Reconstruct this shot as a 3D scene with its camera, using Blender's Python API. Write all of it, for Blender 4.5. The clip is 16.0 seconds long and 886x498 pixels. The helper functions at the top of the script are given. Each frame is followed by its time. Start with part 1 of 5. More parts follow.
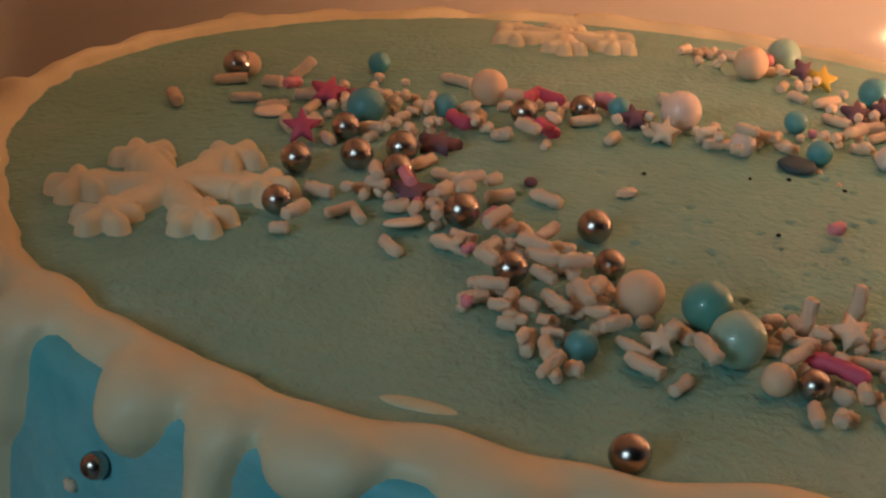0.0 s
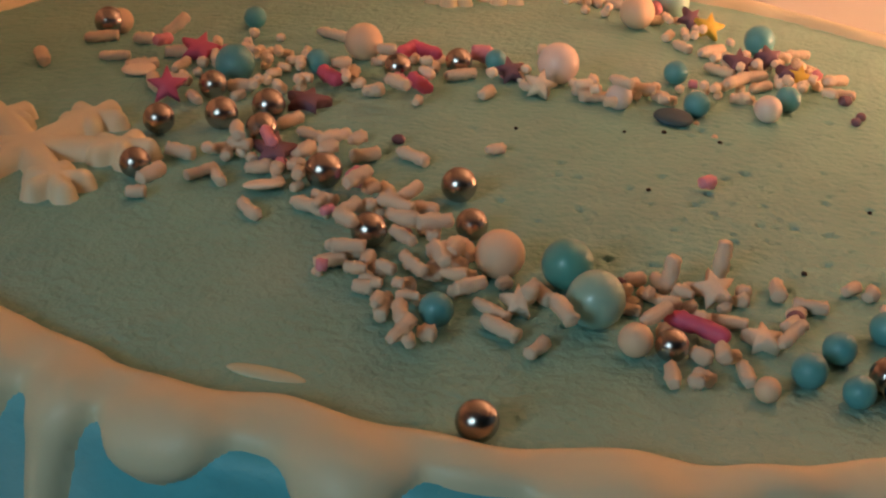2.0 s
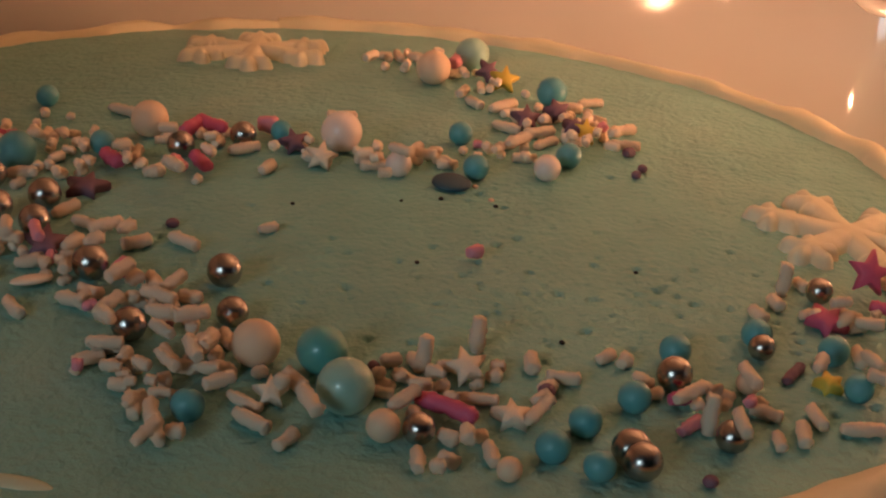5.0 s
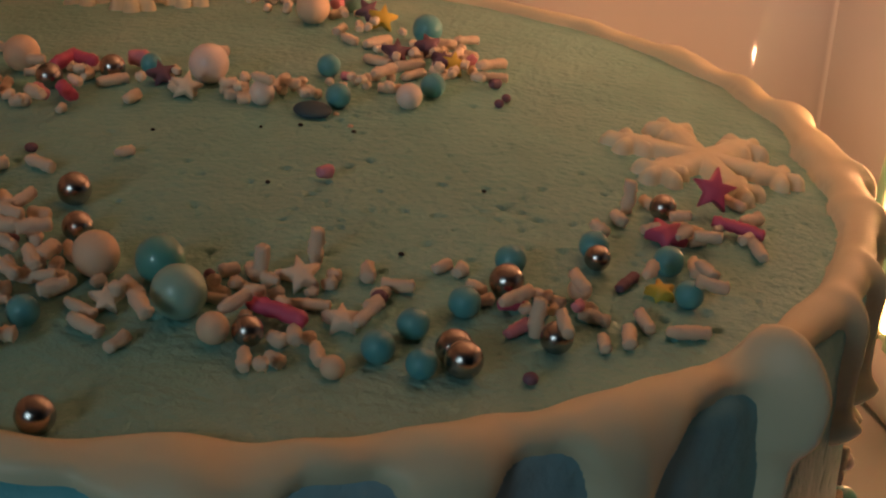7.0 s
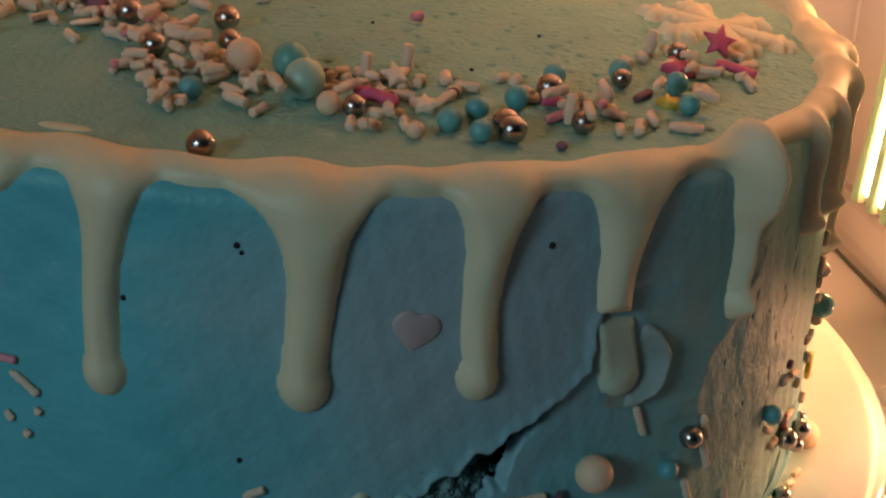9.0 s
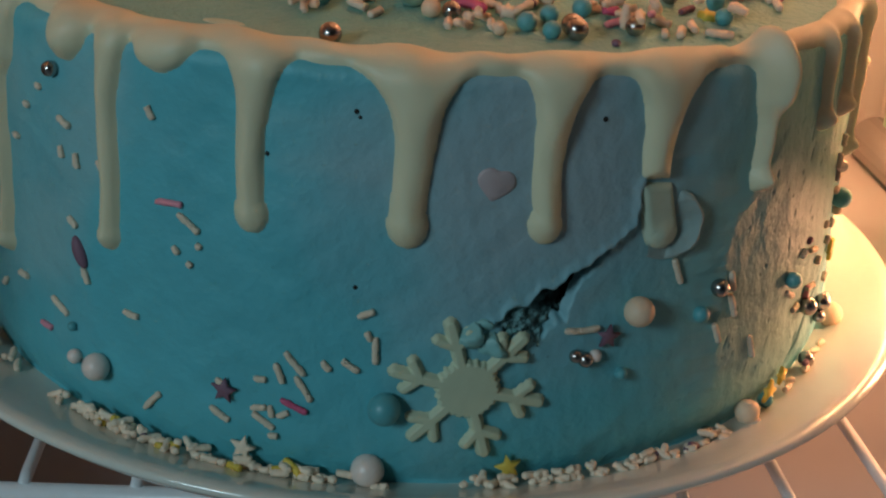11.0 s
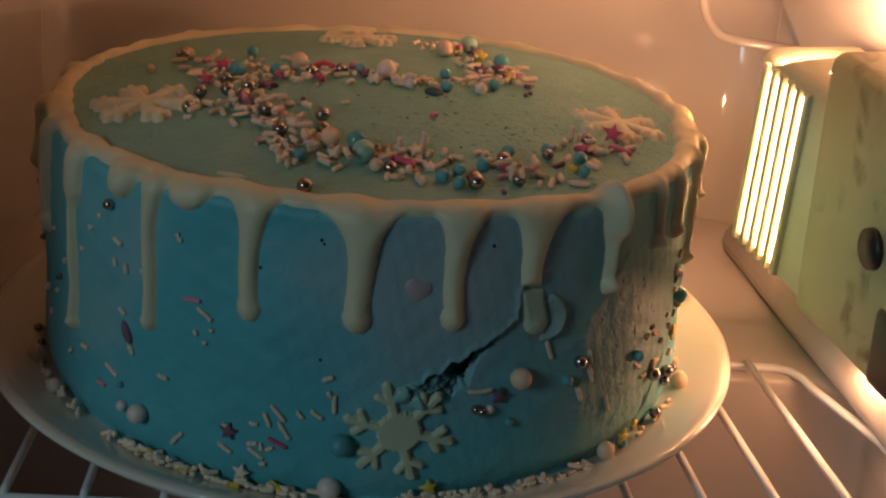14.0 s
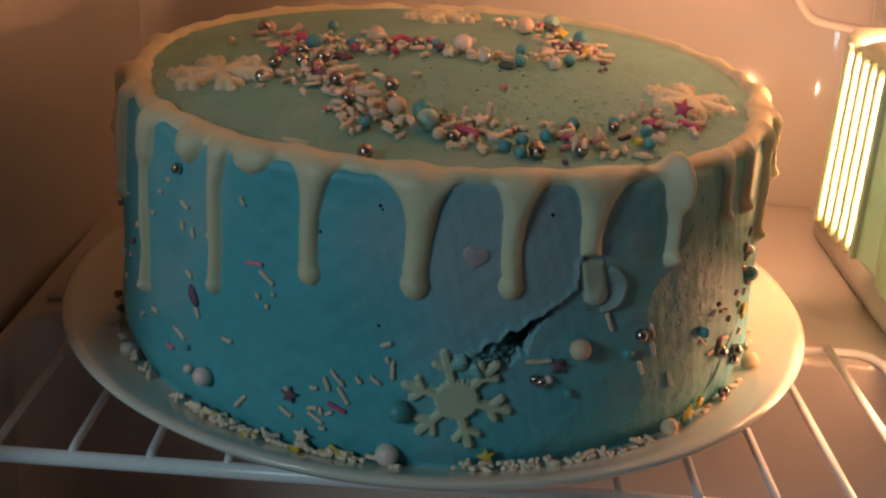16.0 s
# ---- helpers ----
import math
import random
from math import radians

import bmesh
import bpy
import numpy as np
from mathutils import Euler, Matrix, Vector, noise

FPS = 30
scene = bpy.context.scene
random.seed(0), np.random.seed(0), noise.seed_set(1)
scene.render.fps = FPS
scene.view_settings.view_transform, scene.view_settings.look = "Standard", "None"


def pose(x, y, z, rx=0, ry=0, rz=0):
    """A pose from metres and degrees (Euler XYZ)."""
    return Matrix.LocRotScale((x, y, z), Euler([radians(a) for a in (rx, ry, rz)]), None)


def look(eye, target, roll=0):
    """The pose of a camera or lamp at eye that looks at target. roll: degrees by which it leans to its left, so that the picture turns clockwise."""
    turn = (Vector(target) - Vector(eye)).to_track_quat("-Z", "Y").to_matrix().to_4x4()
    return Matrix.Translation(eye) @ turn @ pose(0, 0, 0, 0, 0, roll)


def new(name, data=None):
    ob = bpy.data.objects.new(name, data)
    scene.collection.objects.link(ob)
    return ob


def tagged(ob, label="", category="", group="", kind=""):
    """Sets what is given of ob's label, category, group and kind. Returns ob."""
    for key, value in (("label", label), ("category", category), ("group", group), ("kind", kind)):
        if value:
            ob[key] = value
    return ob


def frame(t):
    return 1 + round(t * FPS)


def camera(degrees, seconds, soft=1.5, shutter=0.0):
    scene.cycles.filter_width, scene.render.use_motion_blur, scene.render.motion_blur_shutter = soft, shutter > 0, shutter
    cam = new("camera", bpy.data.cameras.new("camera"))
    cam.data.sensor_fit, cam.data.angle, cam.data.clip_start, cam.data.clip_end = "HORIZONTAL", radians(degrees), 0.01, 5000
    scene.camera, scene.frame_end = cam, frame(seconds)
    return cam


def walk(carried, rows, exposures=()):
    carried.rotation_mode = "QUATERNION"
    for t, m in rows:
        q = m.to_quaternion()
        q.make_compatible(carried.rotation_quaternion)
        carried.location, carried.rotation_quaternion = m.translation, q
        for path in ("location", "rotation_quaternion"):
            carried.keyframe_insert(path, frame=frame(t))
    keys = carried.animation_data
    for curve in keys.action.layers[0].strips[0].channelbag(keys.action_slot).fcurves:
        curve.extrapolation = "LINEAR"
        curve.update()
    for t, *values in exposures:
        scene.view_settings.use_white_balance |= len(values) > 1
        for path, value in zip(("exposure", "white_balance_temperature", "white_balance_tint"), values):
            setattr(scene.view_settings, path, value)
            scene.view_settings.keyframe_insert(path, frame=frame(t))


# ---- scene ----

# ======== camera ========
cam = camera(26.685, 16.0, soft=2.2)
PATH = [
    (0.0, pose(-0.06484, -0.29533, 0.21480, 65.849, -5.680, -3.093)),
    (0.5, pose(-0.07193, -0.29770, 0.21182, 65.716, -5.865, -3.147)),
    (1.0, pose(-0.06563, -0.29487, 0.21139, 65.085, -5.781, -3.428)),
    (1.5, pose(-0.05889, -0.29275, 0.21429, 64.612, -5.639, -4.103)),
    (2.0, pose(-0.05198, -0.29054, 0.21620, 64.275, -5.439, -4.921)),
    (2.5, pose(-0.04608, -0.28952, 0.21735, 64.028, -5.250, -5.569)),
    (3.0, pose(-0.04184, -0.29019, 0.22362, 63.724, -5.051, -5.970)),
    (3.2, pose(-0.04399, -0.29372, 0.22810, 63.786, -4.969, -6.230)),
    (5.3, pose(-0.02633, -0.29137, 0.23136, 64.458, -3.498, -8.571)),
    (5.5, pose(-0.02481, -0.29078, 0.22842, 64.508, -3.569, -9.035)),
    (6.0, pose(-0.01876, -0.29397, 0.23047, 64.214, -3.362, -9.686)),
    (6.5, pose(-0.00426, -0.29579, 0.23012, 63.754, -3.055, -9.226)),
    (7.0, pose(-0.00963, -0.30661, 0.22544, 64.177, -3.446, -8.832)),
    (7.5, pose(-0.01371, -0.32183, 0.21811, 64.793, -3.946, -8.373)),
    (8.0, pose(-0.01926, -0.34802, 0.21732, 65.411, -4.023, -7.691)),
    (8.5, pose(-0.02011, -0.37780, 0.22452, 65.317, -3.997, -6.696)),
    (9.0, pose(-0.01492, -0.40393, 0.22506, 65.153, -3.651, -5.194)),
    (9.5, pose(-0.00790, -0.42103, 0.22577, 64.700, -3.206, -3.212)),
    (10.0, pose(-0.00549, -0.42852, 0.22174, 64.880, -2.762, -2.455)),
    (10.2, pose(-0.00689, -0.43387, 0.22161, 64.538, -2.828, -1.877)),
    (12.3, pose(-0.02639, -0.59452, 0.27344, 66.547, -4.286, -2.288)),
    (12.5, pose(-0.02655, -0.59572, 0.27614, 66.449, -4.435, -2.318)),
    (13.0, pose(-0.01491, -0.59216, 0.27604, 66.553, -4.340, -1.983)),
    (13.5, pose(-0.00957, -0.65667, 0.31143, 66.847, -3.971, -1.667)),
    (14.0, pose(-0.00714, -0.65539, 0.32309, 66.624, -3.764, -1.556)),
    (14.5, pose(-0.01421, -0.66415, 0.31234, 67.107, -3.878, -1.767)),
    (15.0, pose(-0.01774, -0.68025, 0.31876, 66.738, -3.931, -0.884)),
    (15.5, pose(0.00248, -0.68902, 0.32465, 66.522, -3.529, 1.229)),
    (16.0, pose(0.02188, -0.66259, 0.31342, 66.650, -3.030, 3.064)),
]
walk(cam, PATH, exposures=[(0.0, 0.42), (1.0, 0.65), (1.5, 0.66), (3.0, 0.55), (5.5, -0.06), (6.5, -0.32), (7.0, -0.28), (7.5, 0.05), (8.0, 0.24), (9.0, 0.5), (9.5, 0.77), (10.0, 0.97), (12.5, 0.5), (13.0, 0.46), (13.5, 0.0), (14.5, -0.18), (15.0, 0.02), (16.0, 0.34)])

# ======== numbers of the place ========
R = 0.12                       # cake radius
TOP_H, TOP_SX, TOP_SY, DOME = 0.1048, -0.0013, -0.0484, 0.0103   # the cake's top slopes gently and falls off towards the rim
PLATE_R, PLATE_X, PLATE_Y, PLATE_RIM_Z = 0.1432, -0.0006, 0.0, 0.0076
SHELF_Z = -0.0125              # top of the wires


def ztop(x, y):
    return TOP_H + TOP_SX * x + TOP_SY * y - DOME * (x * x + y * y) / R ** 2 + 0.002 * np.clip((-y - 0.09) / 0.022, 0, 1)


# ======== world and lights ========
world = bpy.data.worlds.new("world")
scene.world = world
world.use_nodes = True
world.node_tree.nodes["Background"].inputs[0].default_value = (0.62, 0.62, 0.62, 1)
world.node_tree.nodes["Background"].inputs[1].default_value = 0.03


def area(name, m, sx, sy, power, color):
    d = bpy.data.lights.new(name, "AREA")
    d.shape, d.size, d.size_y, d.energy, d.color = "RECTANGLE", sx, sy, power, color
    o = new(name, d)
    o.matrix_world = m
    return o


area("room_lamp_light", look((-1.22, -1.55, 0.85), (0, 0, 0.05)), 0.5, 0.5, 7.8, (0.58, 0.84, 0.95))
# Unseen fill off the housing's back end, added to brighten the back wall.
area("back_wall_fill", look((0.150, 0.0555, 0.05), (0.13, 0.19, 0.08)), 0.006, 0.007, 0.12, (1.0, 0.46, 0.235))
area("lamp_top_light", look((0.17, 0.03, 0.1155), (0.148, 0.075, 0.2)), 0.03, 0.02, 0.76, (1.0, 0.46, 0.24))
area("lamp_under_light", look((0.18, -0.03, 0.019), (0.15, -0.045, -0.045)), 0.02, 0.07, 0.115, (1.0, 0.46, 0.235))


# ======== materials ========
def mat(name, color, rough=0.5, metal=0.0, noise_scale=300.0, vary=0.08, bump=0.1, bump_scale=900.0, bump_dist=0.0004, coat=0.0, sss=0.0, spec=0.5):
    m = bpy.data.materials.new(name)
    m.use_nodes = True
    nt = m.node_tree
    p = nt.nodes["Principled BSDF"]
    p.inputs["Roughness"].default_value = rough
    p.inputs["Metallic"].default_value = metal
    p.inputs["Coat Weight"].default_value = coat
    p.inputs["Specular IOR Level"].default_value = spec
    if sss:
        p.inputs["Subsurface Weight"].default_value = sss
        p.inputs["Subsurface Radius"].default_value = (0.004, 0.003, 0.002)
        p.inputs["Subsurface Scale"].default_value = 0.5
    tc = nt.nodes.new("ShaderNodeTexCoord")
    n1 = nt.nodes.new("ShaderNodeTexNoise")
    n1.inputs["Scale"].default_value = noise_scale
    n1.inputs["Detail"].default_value = 4
    n2 = nt.nodes.new("ShaderNodeTexNoise")
    n2.inputs["Scale"].default_value = noise_scale / 9
    nt.links.new(tc.outputs["Object"], n1.inputs["Vector"])
    nt.links.new(tc.outputs["Object"], n2.inputs["Vector"])
    add = nt.nodes.new("ShaderNodeMath")
    nt.links.new(n1.outputs["Fac"], add.inputs[0])
    nt.links.new(n2.outputs["Fac"], add.inputs[1])
    ramp = nt.nodes.new("ShaderNodeMapRange")
    ramp.inputs["From Min"].default_value, ramp.inputs["From Max"].default_value = 0.6, 1.4
    ramp.inputs["To Min"].default_value, ramp.inputs["To Max"].default_value = 1 - vary, 1 + vary
    nt.links.new(add.outputs[0], ramp.inputs["Value"])
    mul = nt.nodes.new("ShaderNodeMix")
    mul.data_type, mul.blend_type = "RGBA", "MULTIPLY"
    mul.inputs["Factor"].default_value = 1
    mul.inputs["A"].default_value = (*color, 1)
    nt.links.new(ramp.outputs["Result"], mul.inputs["B"])
    nt.links.new(mul.outputs["Result"], p.inputs["Base Color"])
    if bump:
        n3 = nt.nodes.new("ShaderNodeTexNoise")
        n3.inputs["Scale"].default_value = bump_scale
        n3.inputs["Detail"].default_value = 5
        nt.links.new(tc.outputs["Object"], n3.inputs["Vector"])
        b = nt.nodes.new("ShaderNodeBump")
        b.inputs["Strength"].default_value = bump
        b.inputs["Distance"].default_value = bump_dist
        nt.links.new(n3.outputs["Fac"], b.inputs["Height"])
        nt.links.new(b.outputs["Normal"], p.inputs["Normal"])
    return m


def cloudy(m, pale, size, low, high):
    """Unevenly mixed colouring: soft pale clouds over the base colour."""
    nt = m.node_tree
    p = nt.nodes["Principled BSDF"]
    src = p.inputs["Base Color"].links[0].from_socket
    tc = nt.nodes.new("ShaderNodeTexCoord")
    n = nt.nodes.new("ShaderNodeTexNoise")
    n.inputs["Scale"].default_value = size
    n.inputs["Detail"].default_value = 3
    n.inputs["Distortion"].default_value = 0.6
    nt.links.new(tc.outputs["Object"], n.inputs["Vector"])
    r = nt.nodes.new("ShaderNodeMapRange")
    r.interpolation_type = "SMOOTHSTEP"
    r.inputs["From Min"].default_value, r.inputs["From Max"].default_value = low, high
    nt.links.new(n.outputs["Fac"], r.inputs["Value"])
    mix = nt.nodes.new("ShaderNodeMix")
    mix.data_type = "RGBA"
    nt.links.new(r.outputs["Result"], mix.inputs["Factor"])
    nt.links.new(src, mix.inputs["A"])
    mix.inputs["B"].default_value = (*pale, 1)
    nt.links.new(mix.outputs["Result"], p.inputs["Base Color"])


M_FROST = mat("teal_buttercream", (0.1, 0.43, 0.49), 0.52, bump=0.5, bump_scale=520, noise_scale=90, vary=0.1, bump_dist=0.0006)


def lit_patch(m, pale, centre, inner, outer):
    """Paints light into the colour: a paler patch with a ragged edge round one place."""
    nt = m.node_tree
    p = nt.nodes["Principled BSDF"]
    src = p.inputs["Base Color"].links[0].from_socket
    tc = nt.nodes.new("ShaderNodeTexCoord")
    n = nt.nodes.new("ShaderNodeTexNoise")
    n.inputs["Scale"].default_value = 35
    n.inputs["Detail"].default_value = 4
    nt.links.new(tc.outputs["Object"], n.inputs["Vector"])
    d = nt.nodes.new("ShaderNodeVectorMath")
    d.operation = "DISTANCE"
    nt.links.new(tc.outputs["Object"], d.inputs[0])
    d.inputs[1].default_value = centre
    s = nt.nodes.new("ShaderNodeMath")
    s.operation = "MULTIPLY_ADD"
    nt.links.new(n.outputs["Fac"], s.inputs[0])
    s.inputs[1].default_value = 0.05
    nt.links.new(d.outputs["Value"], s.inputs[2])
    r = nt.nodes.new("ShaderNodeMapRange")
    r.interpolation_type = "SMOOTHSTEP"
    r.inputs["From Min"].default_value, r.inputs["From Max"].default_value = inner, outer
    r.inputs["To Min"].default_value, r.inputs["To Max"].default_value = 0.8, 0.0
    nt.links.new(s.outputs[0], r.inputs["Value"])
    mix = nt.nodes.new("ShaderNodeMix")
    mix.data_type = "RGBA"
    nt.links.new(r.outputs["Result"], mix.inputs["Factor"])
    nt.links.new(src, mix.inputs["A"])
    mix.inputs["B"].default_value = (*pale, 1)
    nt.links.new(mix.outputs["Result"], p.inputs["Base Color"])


# Same buttercream as the side, redder: the lamp's warmth on top put into colour.
M_TOP = mat("teal_buttercream_top", (0.2, 0.44, 0.385), 0.46, bump=0.75, bump_scale=750, noise_scale=110, vary=0.13, bump_dist=0.0009)
cloudy(M_TOP, (0.27, 0.47, 0.4), 30, 0.45, 0.8)
cloudy(M_FROST, (0.22, 0.45, 0.48), 17, 0.46, 0.76)
cloudy(M_FROST, (0.09, 0.36, 0.42), 48, 0.58, 0.85)
# Light washing over the front and right flank, put into the frosting's colour.
lit_patch(M_FROST, (0.36, 0.43, 0.46), (0.03, -0.116, 0.082), 0.035, 0.095)
lit_patch(M_FROST, (0.26, 0.4, 0.34), (0.0946, -0.0739, 0.05), 0.045, 0.09)
M_DRIP = mat("white_chocolate", (0.705, 0.628, 0.425), 0.5, bump=0.06, bump_scale=250, vary=0.03, noise_scale=70, sss=0.12)
M_FLAKE = mat("white_candy", (0.76, 0.68, 0.48), 0.5, bump=0.15, bump_scale=600, vary=0.05, sss=0.1)
M_CANDY = mat("pale_flower_candy", (0.54, 0.57, 0.4), 0.5, bump=0.1, bump_scale=600, vary=0.05)
M_PLATE = mat("white_china", (0.7, 0.68, 0.6), 0.12, bump=0.0, vary=0.02, coat=0.3)
M_LINER = mat("fridge_liner", (0.52, 0.48, 0.44), 0.09, bump=0.04, bump_scale=60, vary=0.04, noise_scale=25)
# Out of view; its tone only sets how much lamp light bounces down.
M_CEIL = mat("bounce_ceiling", (0.5, 0.47, 0.43), 0.45, bump=0.05, vary=0.06, noise_scale=30)
M_LAMP = mat("lamp_housing_plastic", (0.5, 0.5, 0.34), 0.35, bump=0.05, bump_scale=300, vary=0.08, noise_scale=60)
M_COVER = mat("yellowed_plastic", (0.42, 0.41, 0.22), 0.4, bump=0.08, bump_scale=200, vary=0.1, noise_scale=60)
cloudy(M_COVER, (0.15, 0.12, 0.06), 45, 0.52, 0.75)
M_LOWER = mat("grey_plastic", (0.52, 0.48, 0.5), 0.4, bump=0.05, vary=0.06, noise_scale=40)
M_WIRE = mat("white_coated_wire", (0.75, 0.75, 0.76), 0.28, bump=0.05, vary=0.06)
M_BRONZE = mat("metallic_ball", (0.4, 0.35, 0.33), 0.2, 1.0, bump=0.08, bump_scale=500, vary=0.08)
M_TEAL = mat("teal_pearl", (0.09, 0.34, 0.37), 0.4, vary=0.1, bump=0.08, coat=0.35)
M_DEEPMINT = mat("deep_mint_pearl", (0.08, 0.33, 0.3), 0.36, vary=0.09, bump=0.08, coat=0.5)
M_PALEMINT = mat("pale_mint_pearl", (0.3, 0.5, 0.42), 0.34, vary=0.09, bump=0.08, coat=0.6)
M_PEACH = mat("peach_ball", (0.78, 0.55, 0.38), 0.55, vary=0.05, bump=0.08)
M_PEARL = mat("pink_white_pearl", (0.82, 0.66, 0.58), 0.32, vary=0.05, bump=0.05, coat=0.4)
M_ROD = mat("pale_sprinkle", (0.88, 0.69, 0.52), 0.65, vary=0.07, bump=0.5, bump_scale=1100, bump_dist=0.0005)
M_PINK = mat("pink_sprinkle", (0.75, 0.28, 0.34), 0.55, vary=0.08, bump=0.15)
M_RED = mat("magenta_sprinkle", (0.6, 0.1, 0.2), 0.5, vary=0.08, bump=0.15)
M_MAUVE = mat("mauve_sprinkle", (0.2, 0.1, 0.14), 0.6, vary=0.1, bump=0.15)
M_YELLOW = mat("yellow_sprinkle", (0.75, 0.52, 0.08), 0.5, vary=0.08, bump=0.1)
M_NAVY = mat("navy_sprinkle", (0.015, 0.06, 0.09), 0.45, vary=0.1)
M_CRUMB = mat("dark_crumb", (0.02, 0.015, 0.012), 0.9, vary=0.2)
M_HEART = mat("dusty_pink_candy", (0.48, 0.37, 0.37), 0.5, vary=0.05)
M_CURL = mat("pale_teal_buttercream", (0.22, 0.45, 0.43), 0.5, vary=0.08)
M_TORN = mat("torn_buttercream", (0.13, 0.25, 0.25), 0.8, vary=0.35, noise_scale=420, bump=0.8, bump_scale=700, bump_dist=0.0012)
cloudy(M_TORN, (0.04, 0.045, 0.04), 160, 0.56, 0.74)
M_SMEARED = mat("smeared_icing", (0.5, 0.55, 0.42), 0.5, vary=0.12, noise_scale=130, bump=0.15, bump_scale=400)
M_SWELL = mat("swollen_buttercream", (0.29, 0.37, 0.35), 0.5, vary=0.1, noise_scale=130, bump=0.2, bump_scale=500)
M_DARK = mat("black_plastic", (0.015, 0.015, 0.015), 0.4)
M_ROOM = mat("room_paint", (0.3, 0.3, 0.3), 0.8, vary=0.03, noise_scale=5)
M_GLOW = bpy.data.materials.new("lamp_slot_glow")
M_GLOW.use_nodes = True
_p = M_GLOW.node_tree.nodes["Principled BSDF"]
_p.inputs["Base Color"].default_value = (0.8, 0.6, 0.3, 1)
_p.inputs["Emission Color"].default_value = (1.0, 0.45, 0.2, 1)
_p.inputs["Emission Strength"].default_value = 41.0


# ======== mesh helpers ========
def link(name, bm, material, smooth=True):
    me = bpy.data.meshes.new(name)
    bm.to_mesh(me)
    bm.free()
    if material:
        me.materials.append(material)
    if smooth:
        me.shade_smooth()
    return new(name, me)


def part(name, bm, material, parent, label="", smooth=True):
    o = link(name, bm, material, smooth)
    o.parent = parent
    if label:
        o["label"] = label
    return o


def revolve(profile, n=128, cx=0.0, cy=0.0):
    bm = bmesh.new()
    rings = []
    for r, z in profile:
        if r < 1e-6:
            rings.append([bm.verts.new((cx, cy, z))])
        else:
            rings.append([bm.verts.new((cx + r * math.cos(2 * math.pi * i / n), cy + r * math.sin(2 * math.pi * i / n), z)) for i in range(n)])
    for a, b in zip(rings, rings[1:]):
        for i in range(n):
            j = (i + 1) % n
            q = [a[i % len(a)], a[j % len(a)], b[j % len(b)], b[i % len(b)]]
            q = list(dict.fromkeys(q))
            if len(q) > 2:
                bm.faces.new(q)
    bmesh.ops.recalc_face_normals(bm, faces=bm.faces)
    return bm


def box(x0, y0, z0, x1, y1, z1, bevel=0.0, seg=3):
    bm = bmesh.new()
    bmesh.ops.create_cube(bm, size=1)
    for v in bm.verts:
        v.co = ((x0 + x1) / 2 + v.co.x * (x1 - x0), (y0 + y1) / 2 + v.co.y * (y1 - y0), (z0 + z1) / 2 + v.co.z * (z1 - z0))
    if bevel:
        bmesh.ops.bevel(bm, geom=bm.edges[:], offset=bevel, segments=seg, affect="EDGES", profile=0.5)
    return bm


def tube(points, r, n=12):
    bm = bmesh.new()
    pts = [Vector(p) for p in points]
    rings = []
    side = None
    for i, p in enumerate(pts):
        d = (pts[min(i + 1, len(pts) - 1)] - pts[max(i - 1, 0)]).normalized()
        if side is None:
            side = d.orthogonal().normalized()
        side = (side - d * side.dot(d)).normalized()
        up = d.cross(side)
        rings.append([bm.verts.new(p + r * (math.cos(2 * math.pi * k / n) * side + math.sin(2 * math.pi * k / n) * up)) for k in range(n)])
    for a, b in zip(rings, rings[1:]):
        for k in range(n):
            bm.faces.new((a[k], a[(k + 1) % n], b[(k + 1) % n], b[k]))
    bm.faces.new(rings[0][::-1])
    bm.faces.new(rings[-1])
    bmesh.ops.recalc_face_normals(bm, faces=bm.faces)
    return bm


def lens_bm(rx, ry, rz):
    bm = bmesh.new()
    bmesh.ops.create_uvsphere(bm, u_segments=20, v_segments=10, radius=1)
    for v in bm.verts:
        v.co = (v.co.x * rx, v.co.y * ry, v.co.z * rz)
    return bm


def grid_mesh(co, nu, nv, closed_u=False, keep=None):
    """A sheet of nu x nv points (u runs fastest); keep masks the points that stay."""
    idx = np.arange(nu * nv).reshape(nv, nu)
    a, b = idx[:-1, :], idx[1:, :]
    if closed_u:
        q = np.stack([a, np.roll(a, -1, 1), np.roll(b, -1, 1), b], -1).reshape(-1, 4)
    else:
        q = np.stack([a[:, :-1], a[:, 1:], b[:, 1:], b[:, :-1]], -1).reshape(-1, 4)
    if keep is not None:
        q = q[keep[q].any(1)]
        used = np.unique(q)
        back = np.zeros(nu * nv, int)
        back[used] = np.arange(len(used))
        q, co = back[q], co[used]
    me = bpy.data.meshes.new("sheet")
    me.from_pydata(co.tolist(), [], q.tolist())
    return me


def waves(seed, u, v, fu, fv, n=14):
    """Smooth random relief of about -1 to 1 at frequencies near fu and fv (waves a metre)."""
    g = np.random.RandomState(seed)
    out = np.zeros_like(u)
    for _ in range(n):
        out += np.sin(2 * np.pi * (g.normal(0, fu) * u + g.normal(0, fv) * v) + g.uniform(0, 6.28))
    return out / math.sqrt(n)


def link_mesh(name, me, material, parent=None):
    me.name = name
    me.materials.append(material)
    me.shade_smooth()
    o = new(name, me)
    o.parent = parent
    return o


# ======== cake ========
CORNER = 0.004
cake = tagged(new("cake"), "round teal buttercream cake with white drip icing, side cracked", "cake")

